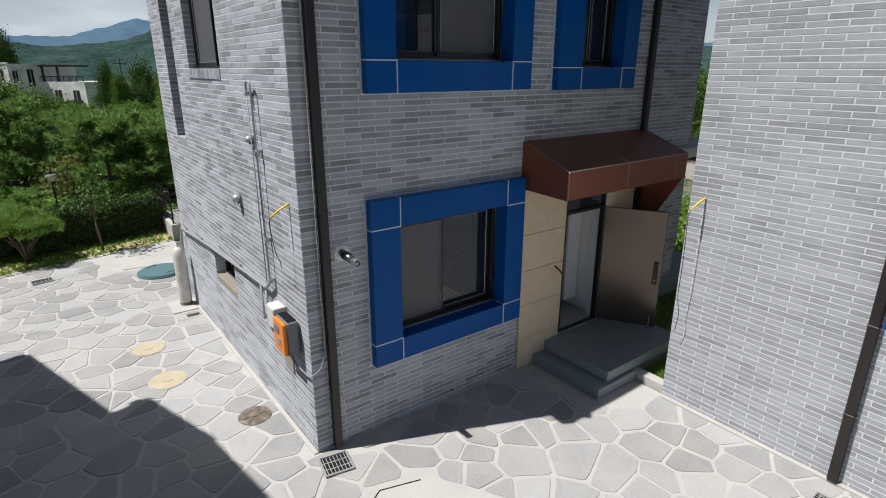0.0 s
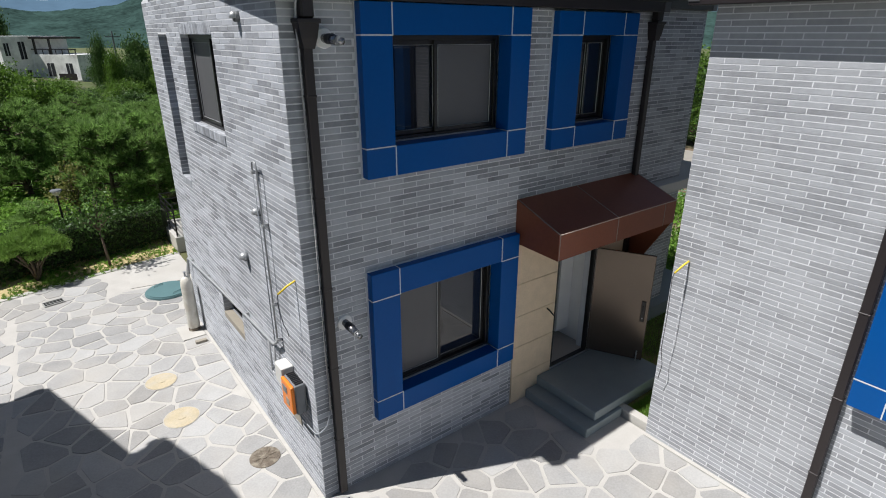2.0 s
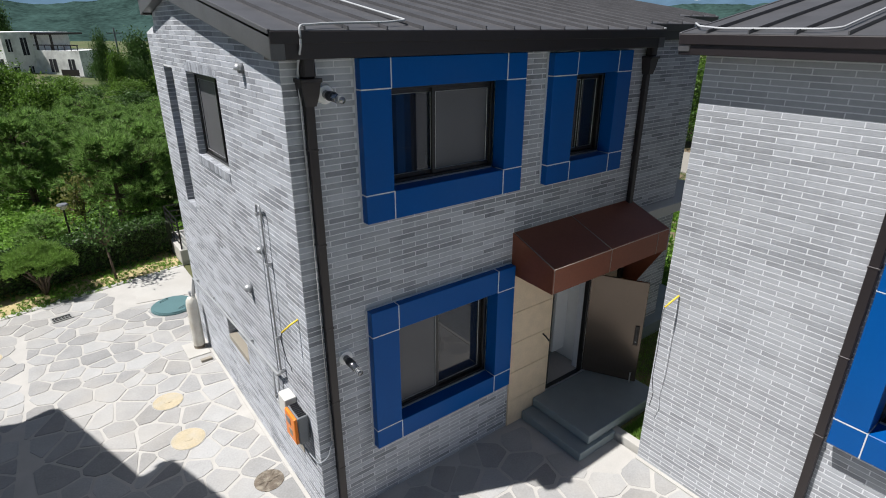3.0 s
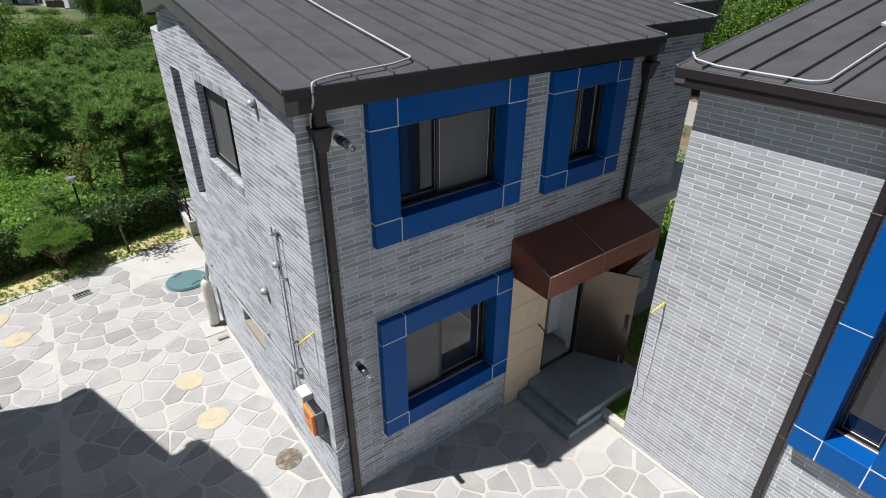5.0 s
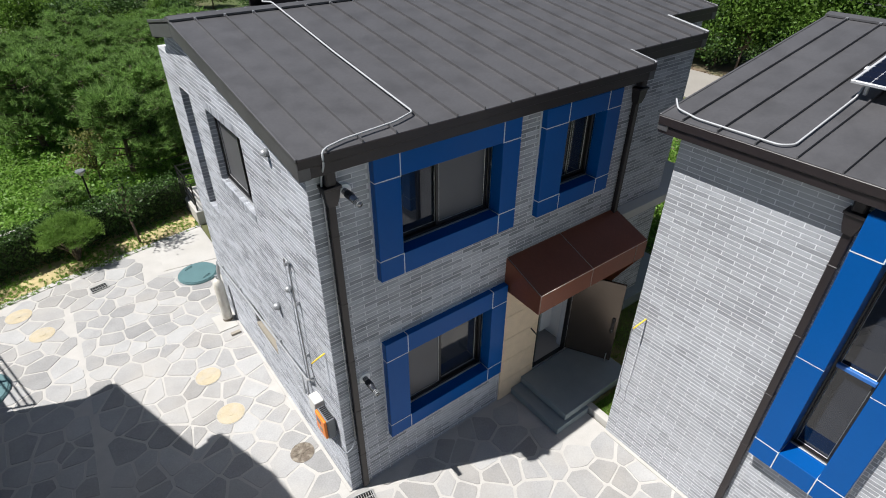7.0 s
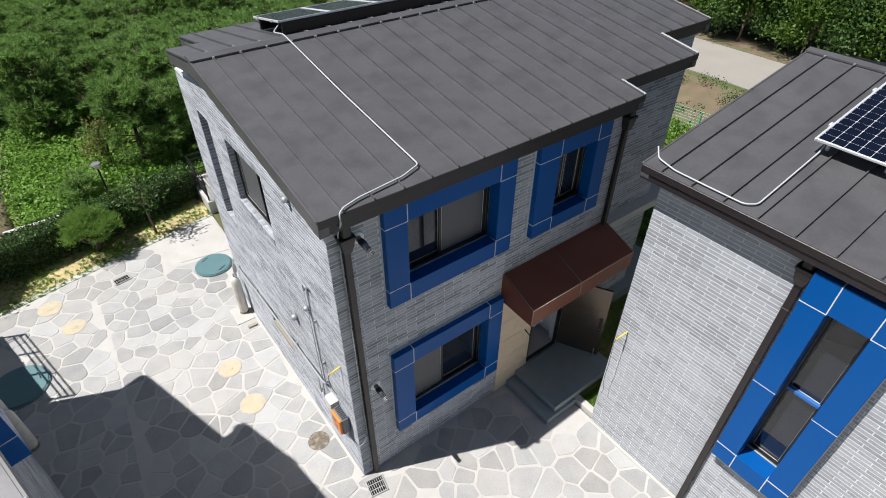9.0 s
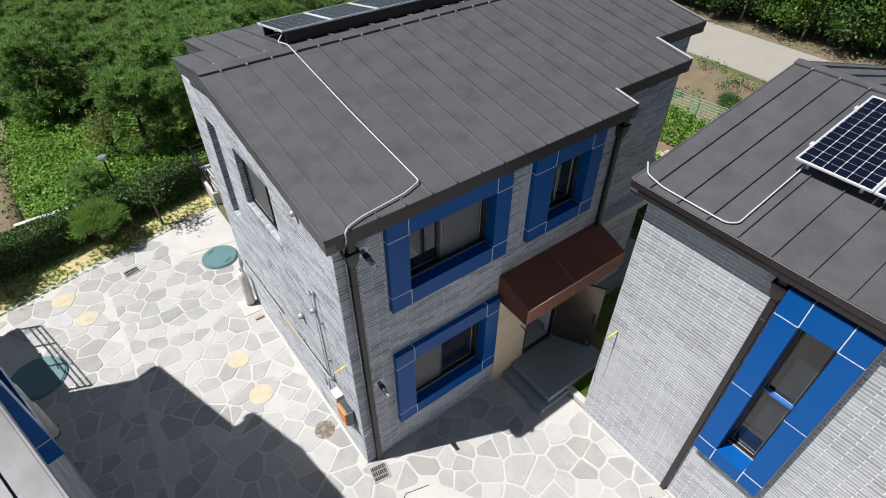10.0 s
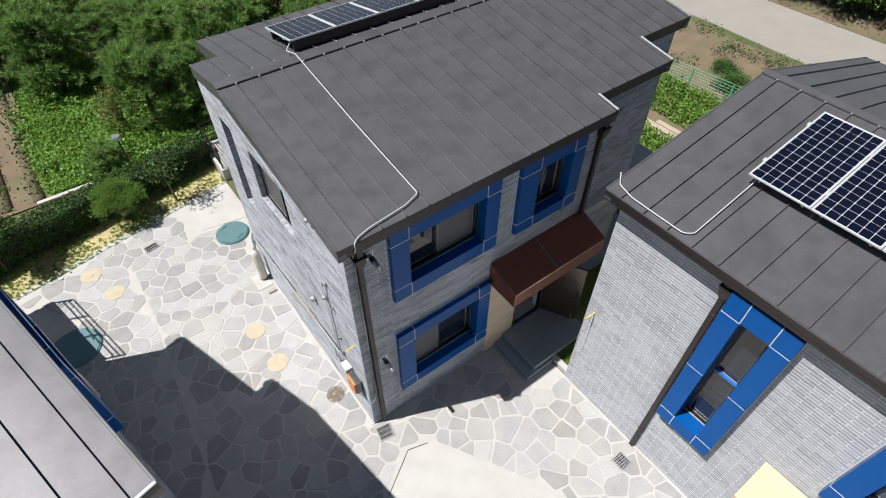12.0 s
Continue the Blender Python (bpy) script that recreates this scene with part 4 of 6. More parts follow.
tagged(mp, "tan metal plate on the brick wall", "plate")
cable("inverter_cable", [(-0.10, 0.55, 1.33), (-0.10, 0.55, 1.24), (-0.06, 0.70, 1.22), (-0.05, 0.86, 1.28), (-0.05, 0.86, 1.52)], 0.011, CABLE, "black cables looped under the inverter", "cable")
cable("conduit", [(-0.10, 0.35, 1.34), (-0.10, 0.35, 1.22), (-0.06, 0.16, 1.14), (-0.04, -0.03, 1.12), (0.10, -0.05, 1.20), (0.165, -0.05, 1.45)], 0.009, PVC, "thin grey conduit bent round the brick corner", "conduit")
cable("conduit", [(0.165, -0.05, 1.44), (0.165, -0.05, 5.95), (0.15, -0.10, 6.20), (0.145, -0.25, 6.42), (0.145, -0.24, 6.58), (0.25, -0.16, 6.585), (0.50, -0.10, 6.60), (1.25, -0.02, 6.615), (1.58, 0.08, 6.64), (1.56, 2.07, 6.97), (1.58, 4.30, 7.35), (1.50, 4.55, 7.33), (1.72, 4.75, 7.40)], 0.0125, WHITE_CONDUIT, "pale solar cable conduit over roof and wall", "conduit")
cable("conduit", [(4.85, -1.60, 6.45), (4.80, -1.58, 6.62), (4.55, -1.78, 6.58), (4.48, -2.1, 6.555), (4.47, -2.6, 6.555), (4.47, -3.15, 6.555), (4.58, -3.27, 6.57), (6.05, -3.25, 6.83), (6.12, -3.26, 6.95)], 0.0125, WHITE_CONDUIT, "pale solar cable conduit along the eave", "conduit")
# loose cables with yellow sleeves
for x, y, z, drop, lab in ((-0.004, 0.26, 3.20, 0.62, "thin dark cable hanging from a yellow wall sleeve"), (4.66, -2.08, 3.06, 1.75, "thin dark cable hanging from a yellow wall sleeve")):
    t = thing("loose_cable", lab, "cable", pose(x, y, z), "loose cables")
    tube("sleeve", [(0, 0, 0), (-0.10, 0.03, -0.06), (-0.20, 0.07, -0.15)], 0.013, YTAPE, t, "yellow plastic sleeve")
    tube("cable", bend([(-0.20, 0.07, -0.15), (-0.22, 0.08, -0.22), (-0.20, 0.07, -0.15 - drop * 0.4), (-0.17, 0.09, -0.15 - drop * 0.7), (-0.14, 0.05, -0.15 - drop * 0.85), (-0.12, 0.09, -0.15 - drop)]), 0.005, CABLE, t)

# gas cylinder
def cylinder(x, y, h, r, label):
    t = thing("gas_cylinder", label, "gas cylinder", pose(x, y, 0.04), "gas cylinders")
    prof = [(r * 0.92, 0.03), (r, 0.08), (r, h - 0.18), (r * 0.9, h - 0.09), (r * 0.6, h - 0.03), (0.03, h)]
    bm = bmesh.new()
    rings = [[bm.verts.new((a * math.cos(2 * math.pi * k / 24), a * math.sin(2 * math.pi * k / 24), b)) for k in range(24)] for a, b in prof]
    for p, q in zip(rings, rings[1:]):
        for k in range(24):
            bm.faces.new((p[k], p[(k + 1) % 24], q[(k + 1) % 24], q[k]))
    bm.faces.new(rings[-1]); bm.faces.new(rings[0][::-1])
    part("body", bm, CREAM_TANK, t, "", True)
    bm = bmesh.new(); add_cyl(bm, (0, 0, -0.03), (0, 0, 0.05), r * 0.97, r * 0.97, 24)
    part("foot_ring", bm, IRON, t, "rusty foot ring")
    bm = bmesh.new(); add_cyl(bm, (0, 0, h - 0.01), (0, 0, h + 0.09), 0.022, 0.018, 12)
    valve = part("valve", bm, GREY_METAL, t)
    box("valve_wheel", (-0.03, -0.03, h + 0.09), (0.03, 0.03, h + 0.11), GREY_METAL, valve, "", 0.006)


cylinder(-0.20, 5.92, 1.22, 0.12, "tall cream gas cylinder standing beside the wall")
cylinder(-5.55, 5.55, 1.22, 0.14, "white gas cylinder in the shade by the wall")
cylinder(-5.28, 4.75, 1.22, 0.14, "white gas cylinder in the shade by the wall")
o = prism("cylinder_base", [(-0.52, 5.55), (-0.07, 5.55), (-0.07, 6.2), (-0.52, 6.2)], 0.0, 0.022, CONCRETE)
tagged(o, "small concrete base under the gas cylinder", "base", kind="structure")
o = box("loose_brick", (-0.34, 5.25, 0.008), (-0.12, 5.34, 0.06), TAN, None, "", 0.005)
tagged(o, "loose brown brick lying by the wall", "brick")

# back terrace with railing
ter = thing("terrace", "concrete terrace block with dark steel railing", "terrace")
box("slab", (0.62, 11.0, -0.05), (3.2, 12.9, 0.42), CONCRETE, ter, "", 0.01)
for x, y in ((0.70, 11.1), (0.70, 12.0), (0.70, 12.8), (1.9, 12.8), (3.1, 12.8)):
    box("post", (x - 0.02, y - 0.02, 0.42), (x + 0.02, y + 0.02, 1.34), FRAME, ter, "", 0.003)
for z in (0.56, 0.75, 0.94, 1.13, 1.32):
    box("rail", (0.685, 11.1, z - 0.012), (0.715, 12.8, z + 0.012), FRAME, ter, "", 0.002)
    box("rail", (0.70, 12.785, z - 0.012), (3.1, 12.815, z + 0.012), FRAME, ter, "", 0.002)
tube("terrace_downpipe", bend([(0.02, 6.45, 1.4), (-0.02, 6.6, 1.0), (-0.02, 6.62, 0.05)]), 0.035, GREY_METAL)
tagged(bpy.data.objects["terrace_downpipe"], "grey drain pipe at the back corner", "pipe")
# balcony of house three, whose railing throws its shadow on the paving
bal = thing("balcony", "small balcony with thin steel railing on the neighbouring house", "balcony", M3)
box("slab", (-3.2, 4.02, 2.75), (-0.68, 7.05, 2.95), CONCRETE, bal, "", 0.01)
for x, y in ((-0.72, 4.1), (-0.72, 5.1), (-0.72, 6.1), (-0.72, 7.0), (-1.9, 7.0), (-3.1, 7.0)):
    box("post", (x - 0.02, y - 0.02, 2.95), (x + 0.02, y + 0.02, 3.95), FRAME, bal, "", 0)
for z in (3.42, 3.69, 3.95):
    box("rail", (-0.734, 4.1, z - 0.016), (-0.706, 7.0, z + 0.016), FRAME, bal, "", 0)
    box("rail", (-3.1, 6.986, z - 0.016), (-0.72, 7.014, z + 0.016), FRAME, bal, "", 0)

# solar panels
def solar(m, label, w=1.05, l=2.12, nx=6, ny=12, lift=0.0):
    t = thing("solar_module", label, "solar panel", m, "solar panels")
    f = 0.03
    for lo, hi in (((0, 0, -0.035), (l, f, 0.0)), ((0, w - f, -0.035), (l, w, 0.0)), ((0, f, -0.035), (f, w - f, 0.0)), ((l - f, f, -0.035), (l, w - f, 0.0))):
        box("frame_bar", lo, hi, ALU, t, "", 0.002)
    box("backsheet", (f, f, -0.02), (l - f, w - f, -0.012), ALU, t, "white backsheet showing between cells", 0)
    gx, gy = (l - 2 * f) / ny, (w - 2 * f) / nx
    me = bpy.data.meshes.new("cell")
    a, b, c = gx - 0.009, gy - 0.009, 0.012
    pts = [(c, 0), (a - c, 0), (a, c), (a, b - c), (a - c, b), (c, b), (0, b - c), (0, c)]
    me.from_pydata([(x, y, 0.004) for x, y in pts] + [(x, y, 0.0) for x, y in pts], [], [tuple(range(8))] + [(i, 8 + i, 8 + (i + 1) % 8, (i + 1) % 8) for i in range(8)])
    me.materials.append(CELL)
    for i in range(ny):
        for j in range(nx):
            o = new("cell", me)
            o.parent = t
            o.location = (f + i * gx + 0.0045, f + j * gy + 0.0045, -0.012)
    for y in (0.15, w - 0.15):
        box("support", (0.15, y - 0.02, -0.22), (0.19, y + 0.02, -0.036), ALU, t, "", 0)
        box("support", (l - 0.19, y - 0.02, -0.22), (l - 0.15, y + 0.02, -0.036), ALU, t, "", 0)
    for x in (0.45, l - 0.45):
        box("end_clamp", (x - 0.04, w - 0.005, -0.04), (x + 0.04, w + 0.03, 0.006), ALU, t, "", 0.003)
    return t


a2 = -math.degrees(math.atan(S2))
first = solar(pose(5.98, -4.19, ZF2(5.98, 0) + 0.25, 0, a2, 0), "dark blue solar panel with white grid on metal roof")
for k in range(1, 5):
    copy_thing(first, pose(5.98, -4.19 - 1.062 * k, ZF2(5.98, 0) + 0.25, 0, a2, 0))
b1 = math.degrees(math.atan(SLOPE))
for k in range(4):
    copy_thing(first, pose(1.62 + 1.062 * (k + 1), 4.58, roof_z(4.58) + 0.28, 0, 0, 0) @ pose(0, 0, 0, -b1, 0, 0) @ pose(0, 0, 0, 0, 0, 90) @ Matrix.Diagonal((0.62, 1, 1, 1)))
rail = thing("mounting_rail", "dark metal mounting rail under the roof panels", "rail")
for y in (4.62, 5.75):
    box("bar", (1.70, y - 0.03, roof_z(y) + 0.02), (6.90, y + 0.03, roof_z(y) + 0.235), DARK, rail, "", 0.004)

# ---- landscape ----
LEAF = leaf_mat("hedge_leaf", (0.062, 0.122, 0.028), 0.35, 1.2, 9, 0.7, 0.25)
PINE = leaf_mat("pine_needle", (0.195, 0.32, 0.085), 0.45, 0.5, 4, 0.6)
WEED = leaf_mat("weed_leaf", (0.185, 0.33, 0.055), 0.3, 0.8, 6, 0.6)
BARK = mat("pine_bark", (0.13, 0.095, 0.07), 0.9, var=0.3, scale=6, fine=50, bump=0.4)
DIRT = mat("bare_field_soil", (0.17, 0.125, 0.08), 0.95, var=0.35, scale=1.2, fine=20, bump=0.4, stain=(0.10, 0.13, 0.05), stain_amt=0.7, stain_scale=0.8)
ROADM = mat("concrete_road", (0.29, 0.27, 0.24), 0.9, var=0.1, scale=0.6, fine=20, bump=0.1)
# forest green with some bluish distance haze mixed into the colour
FARHILL = mat("haze_tinted_forest", (0.034, 0.062, 0.056), 1.0, var=0.8, scale=0.03, fine=0.25, bump=0, spec=0.0)
# the ridge's blue is distance haze put into its base colour
FARHAZE = mat("haze_coloured_ridge", (0.080, 0.135, 0.195), 1.0, var=0.12, scale=0.004, fine=0.03, bump=0, spec=0.0)
LAWN = mat("dry_lawn_soil", (0.47, 0.38, 0.20), 0.95, var=0.25, scale=4, fine=50, bump=0.4, stain=(0.24, 0.22, 0.08), stain_amt=0.5, stain_scale=6)
np_rng = np.random.default_rng(5)


def leaf_cloud(name, centres, size, material, parent=None, up=0.3, label="", aspect=0.6, flat=False):
    """Many small pointed leaves, one at each centre, turned at random."""
    c = np.asarray(centres, float)
    n = len(c)
    d = np_rng.normal(size=(n, 3)); d[:, 2] += up
    d /= np.linalg.norm(d, axis=1)[:, None]
    e = np.cross(d, np_rng.normal(size=(n, 3)) * (0.55 if flat else 1.0) + (0, 0, 1.0 if flat else 0.0))
    e /= np.linalg.norm(e, axis=1)[:, None]
    s = size * np_rng.uniform(0.6, 1.3, (n, 1))
    v = np.stack([c - d * s, c + e * s * aspect, c + d * s, c - e * s * aspect], 1).reshape(-1, 3)
    me = bpy.data.meshes.new(name)
    me.vertices.add(4 * n); me.vertices.foreach_set("co", v.ravel())
    me.loops.add(4 * n); me.loops.foreach_set("vertex_index", np.arange(4 * n, dtype=np.int32))
    me.polygons.add(n); me.polygons.foreach_set("loop_start", np.arange(0, 4 * n, 4, dtype=np.int32))
    me.update(calc_edges=True)
    me.materials.append(material)
    ob = new(name, me)
    if parent is not None:
        ob.parent = parent
    if label:
        tagged(ob, label)
    return ob


def needle_cloud(name, centres, dirs, length, width, per, material, parent=None):
    """Brushes of thin needles, one at each centre, spreading round its direction."""
    c = np.repeat(np.asarray(centres, float), per, 0)
    d = np.repeat(np.asarray(dirs, float), per, 0) * 1.1 + np_rng.normal(size=c.shape) * 0.55
    d /= np.linalg.norm(d, axis=1)[:, None]
    e = np.cross(d, np_rng.normal(size=d.shape))
    e /= np.linalg.norm(e, axis=1)[:, None]
    n = len(c)
    l = length * np_rng.uniform(0.6, 1.2, (n, 1))
    v = np.stack([c - e * width, c + e * width, c + d * l], 1).reshape(-1, 3)
    me = bpy.data.meshes.new(name)
    me.vertices.add(3 * n); me.vertices.foreach_set("co", v.ravel())
    me.loops.add(3 * n); me.loops.foreach_set("vertex_index", np.arange(3 * n, dtype=np.int32))
    me.polygons.add(n); me.polygons.foreach_set("loop_start", np.arange(0, 3 * n, 3, dtype=np.int32))
    me.update(calc_edges=True)
    me.materials.append(material)
    ob = new(name, me)
    if parent is not None:
        ob.parent = parent
    return ob


def pine(h, spread, seed, m, label):
    """A bushy young pine: trunk, limbs, needle brushes along the limbs."""
    rg = random.Random(seed)
    t = thing("pine_tree", label, "tree", m, "pines behind the hedge")
    bm = bmesh.new()
    lean = (rg.uniform(-0.3, 0.3), rg.uniform(-0.3, 0.3))
    spine = [Vector((lean[0] * k / 6 + rg.uniform(-0.05, 0.05), lean[1] * k / 6 + rg.uniform(-0.05, 0.05), h * 0.92 * k / 6)) for k in range(7)]
    add_tube(bm, spine, [0.10 - 0.013 * k for k in range(7)], 7)
    cs, ds = [], []
    for k in range(46):
        f = rg.uniform(0.12, 1.0) ** 0.8
        i = min(int(f * 6), 5)
        base = spine[i].lerp(spine[i + 1], f * 6 - i)
        a = rg.uniform(0, 2 * math.pi)
        ln = spread * (1.12 - 0.80 * f) * rg.uniform(0.6, 1.15) + 0.2
        out = Vector((math.cos(a), math.sin(a), 0))
        pts = [base + out * ln * s + Vector((0, 0, ln * (0.12 * s + 0.38 * s * s))) + Vector((rg.uniform(-1, 1), rg.uniform(-1, 1), 0)) * 0.08 * s for s in (0, 0.4, 0.75, 1.0)]
        add_tube(bm, pts, [0.028, 0.02, 0.012, 0.006], 4)
        for q in range(5):
            f2 = rg.uniform(0.45, 1.0)
            j = min(int(f2 * 3), 2)
            p = pts[j].lerp(pts[j + 1], f2 * 3 - j) + Vector((rg.gauss(0, 1), rg.gauss(0, 1), rg.gauss(0, 0.5))) * 0.16 * ln
            for w in range(6):
                side = Vector((rg.gauss(0, 1), rg.gauss(0, 1), rg.gauss(0, 0.7)))
                cs.append(p + side * 0.07)
                ds.append((out * 0.55 + Vector((0, 0, 0.8)) + side * 0.35).normalized())
    part("trunk", bm, BARK, t, "", True)
    needle_cloud("crown", cs, ds, 0.27, 0.017, 11, PINE, t)
    return t


def gz(x, y):
    return fall(x, y) + 0.0


kinds = [pine(3.9, 1.7, 11, pose(-2.6, 21.2, gz(-2.6, 21.2)), "bushy dark green young pine tree"),
         pine(3.3, 1.55, 12, pose(-0.2, 15.6, gz(-0.2, 15.6)), "bushy dark green young pine tree"),
         pine(4.3, 1.9, 13, pose(3.1, 16.6, gz(3.1, 16.6)), "bushy dark green young pine tree")]
rt = random.Random(21)
for j in range(13):
    for i in range(-9, 16):
        x = i * 1.75 + rt.uniform(-0.6, 0.6) + 0.4 * j
        y = 15.2 + j * 2.05 + rt.uniform(-0.7, 0.7)
        if y < 20.5 and x < -0.9 or y < 23 and x < -3.5 or x > 1 and y < 15 or abs(x) > 12 + 0.55 * j:
            continue
        s = rt.uniform(0.72, 0.98) * (0.9 if y < 18 else 1.0)
        copy_thing(kinds[rt.randrange(3)], pose(x, y, gz(x, y) - 0.1, 0, 0, rt.uniform(0, 360)) @ Matrix.Diagonal((s, s, s * 0.88, 1)))

small = copy_thing(kinds[0], pose(-2.45, 13.6, gz(-2.45, 13.6), 0, 0, 70) @ Matrix.Diagonal((0.5, 0.5, 0.36, 1)))
tagged(small, "low spreading pine just behind the hedge", "tree", "pines behind the hedge")


def broadleaf(h, r, seed, m, label, n=2600, size=0.06, material=LEAF, name="broadleaf_tree", group="", low=0.35):
    """A small leafy tree: trunk with forks, and leaves in loose clumps."""
    rg = random.Random(seed)
    t = thing(name, label, "tree", m, group)
    bm = bmesh.new()
    top = Vector((rg.uniform(-0.1, 0.1), rg.uniform(-0.1, 0.1), h * low))
    add_tube(bm, [(0, 0, -0.05), (top.x * 0.5, top.y * 0.5, top.z * 0.5), top], [h * 0.016, h * 0.013, h * 0.011], 7)
    ctr = []
    for k in range(16):
        a, e = rg.uniform(0, 6.28), rg.uniform(-0.15, 1.3)
        q = Vector((math.cos(a) * math.cos(e) * r, math.sin(a) * math.cos(e) * r, top.z + (h - top.z) * (0.25 + 0.75 * max(math.sin(e), 0)) * rg.uniform(0.7, 1.0)))
        q.x *= rg.uniform(0.5, 1); q.y *= rg.uniform(0.5, 1)
        add_tube(bm, [top, top.lerp(q, 0.5) + Vector((0, 0, 0.05 * h)), q], [h * 0.008, h * 0.005, h * 0.002], 5)
        ctr += [q, top.lerp(q, 0.7)]
    part("trunk", bm, BARK, t, "", True)
    pts = []
    for k in range(n):
        c = ctr[rg.randrange(len(ctr))]
        w = r * 0.26
        pts.append((c.x + rg.gauss(0, w), c.y + rg.gauss(0, w), c.z + rg.gauss(0, w * 0.75)))
    leaf_cloud("crown", pts, size, material, t)
    return t


# lawn strip, hedge, low wall, lamp
prism("lawn", [(-14, 8.0), (-6.8, 9.5), (-2.2, 10.55), (0.6, 10.95), (0.6, 13.4), (-14, 10.6)], -0.10, -0.012, LAWN)
tagged(bpy.data.objects["lawn"], "patchy yellow dry lawn strip beside the paving", "lawn", kind="structure")
o = box("lawn_kerb", (0, -0.09, -0.05), (9.6, 0.0, 0.02), CONCRETE, None, "", 0.006)
o.matrix_world = pose(-8.8, 9.06, 0, 0, 0, math.degrees(math.atan2(10.95 - 9.06, 9.4)))
tagged(o, "pale concrete kerb along the lawn", "kerb", kind="structure")
rg = random.Random(3)
tufts = []
for k in range(60000):
    x = rg.uniform(-9, 0.6)
    y0 = 10.85 + 0.2 * x if x > -7 else 9.45
    y = rg.uniform(y0 - 0.15, y0 + 1.2)
    if noise.noise(Vector((x * 10, y * 10, 3))) + 0.4 * noise.noise(Vector((x, y, 8))) > 0.10:
        tufts.append((x, y, rg.uniform(0, 0.05)))
tagged(leaf_cloud("lawn_grass", tufts, 0.019, WEED, None, 1.2), "sparse green tufts in the dry lawn", "grass", kind="stuff")
pts = []
for k in range(26000):
    x = rg.uniform(-10.5, 0.55)
    f = 11.95 + 0.2 * x
    d, z = rg.uniform(0, 0.85), rg.uniform(0.02, 1.12)
    if rg.random() < 0.75:
        q = rg.random()
        if q < 0.45:
            d = abs(rg.gauss(0, 0.06))
        elif q < 0.9:
            z = 1.12 - abs(rg.gauss(0, 0.07))
    pts.append((x, f + d + 0.06 * noise.noise(Vector((x * 2, z * 2, 0))), z + 0.10 * noise.noise(Vector((x * 1.5, d * 3, 5)))))
hedge = thing("hedge", "clipped dark green leafy hedge along the lawn", "hedge")
leaf_cloud("foliage", pts, 0.038, LEAF, hedge)
# solid dark box added inside the leaves to block light and darken the hedge
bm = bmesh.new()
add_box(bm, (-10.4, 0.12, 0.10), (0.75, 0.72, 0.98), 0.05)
core = part("shade_core", bm, mat("hedge_inner_shade", (0.025, 0.035, 0.015), 0.9, var=0.5, scale=6, fine=40, bump=0.3), hedge)
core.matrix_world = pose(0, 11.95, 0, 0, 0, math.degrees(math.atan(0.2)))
bm = bmesh.new()
for k in range(36):
    x = -10.4 + 0.3 * k
    add_tube(bm, [(x, 12.3 + 0.2 * x, -0.05), (x + rg.uniform(-0.05, 0.05), 12.3 + 0.2 * x, 0.5), (x + rg.uniform(-0.1, 0.1), 12.3 + 0.2 * x, 0.95)], [0.018, 0.014, 0.008], 5)
part("stems", bm, BARK, hedge)
bm = bmesh.new()
add_box(bm, (-1.75, 0, -0.3), (0.0, 0.16, 0.50), 0.01)
lw = part("low_wall", bm, CONCRETE)
lw.matrix_world = pose(-3.15, 12.85, 0, 0, 0, 0)
tagged(lw, "pale low concrete wall behind the hedge", "wall")
lamp = thing("garden_lamp", "black garden lamp post with round pale top", "lamp", pose(-1.86, 12.95, -0.05))
bm = bmesh.new(); add_cyl(bm, (0, 0, 0), (0, 0, 1.72), 0.032, 0.028, 12)
part("post", bm, FRAME, lamp)
bm = bmesh.new(); add_cyl(bm, (0, 0, 1.72), (0, 0, 1.86), 0.05, 0.135, 24)
part("lens", bm, PALE_BOX, lamp, "frosted pale cone")
bm = bmesh.new(); add_cyl(bm, (0, 0, 1.86), (0, 0, 1.895), 0.15, 0.13, 24)
part("cap", bm, GREY_BOX, lamp, "flat grey disc cap")
lamp2 = copy_thing(lamp, pose(-6.0, 11.7, -0.05))

# shrub and small trees on the lawn
def shrub(x, y, r, h, seed, label):
    rg = random.Random(seed)
    t = thing("clipped_pine", label, "shrub", pose(x, y, 0))
    bm = bmesh.new()
    cs, ds = [], []
    for k in range(12):
        a = 2 * math.pi * k / 12 + rg.uniform(-0.2, 0.2)
        e = Vector((math.cos(a) * r * rg.uniform(0.3, 0.75), math.sin(a) * r * rg.uniform(0.3, 0.75), h * rg.uniform(0.45, 0.7)))
        add_tube(bm, [(0, 0, -0.05), (e.x * 0.3, e.y * 0.3, h * 0.3), e], [0.04, 0.025, 0.01], 5)
    part("trunk", bm, BARK, t, "", True)
    pads = []
    for k in range(26):
        a, e = 2.4 * k + rg.uniform(-0.3, 0.3), math.asin(min(1, 0.05 + k / 26))
        d = Vector((math.cos(a) * math.cos(e), math.sin(a) * math.cos(e), math.sin(e)))
        pads.append(Vector((d.x * r * 0.8, d.y * r * 0.8, h * 0.58 + d.z * h * 0.36)) * rg.uniform(0.9, 1.06))
    for k in range(1700):
        c = pads[rg.randrange(len(pads))]
        q = Vector((rg.gauss(0, 0.12), rg.gauss(0, 0.12), abs(rg.gauss(0, 0.06))))
        cs.append(c + q)
        ds.append((Vector((c.x, c.y, 0)) * 0.4 + q * 2 + Vector((0, 0, 0.7))).normalized())
    needle_cloud("crown", cs, ds, 0.14, 0.007, 10, PINE_LIGHT, t)


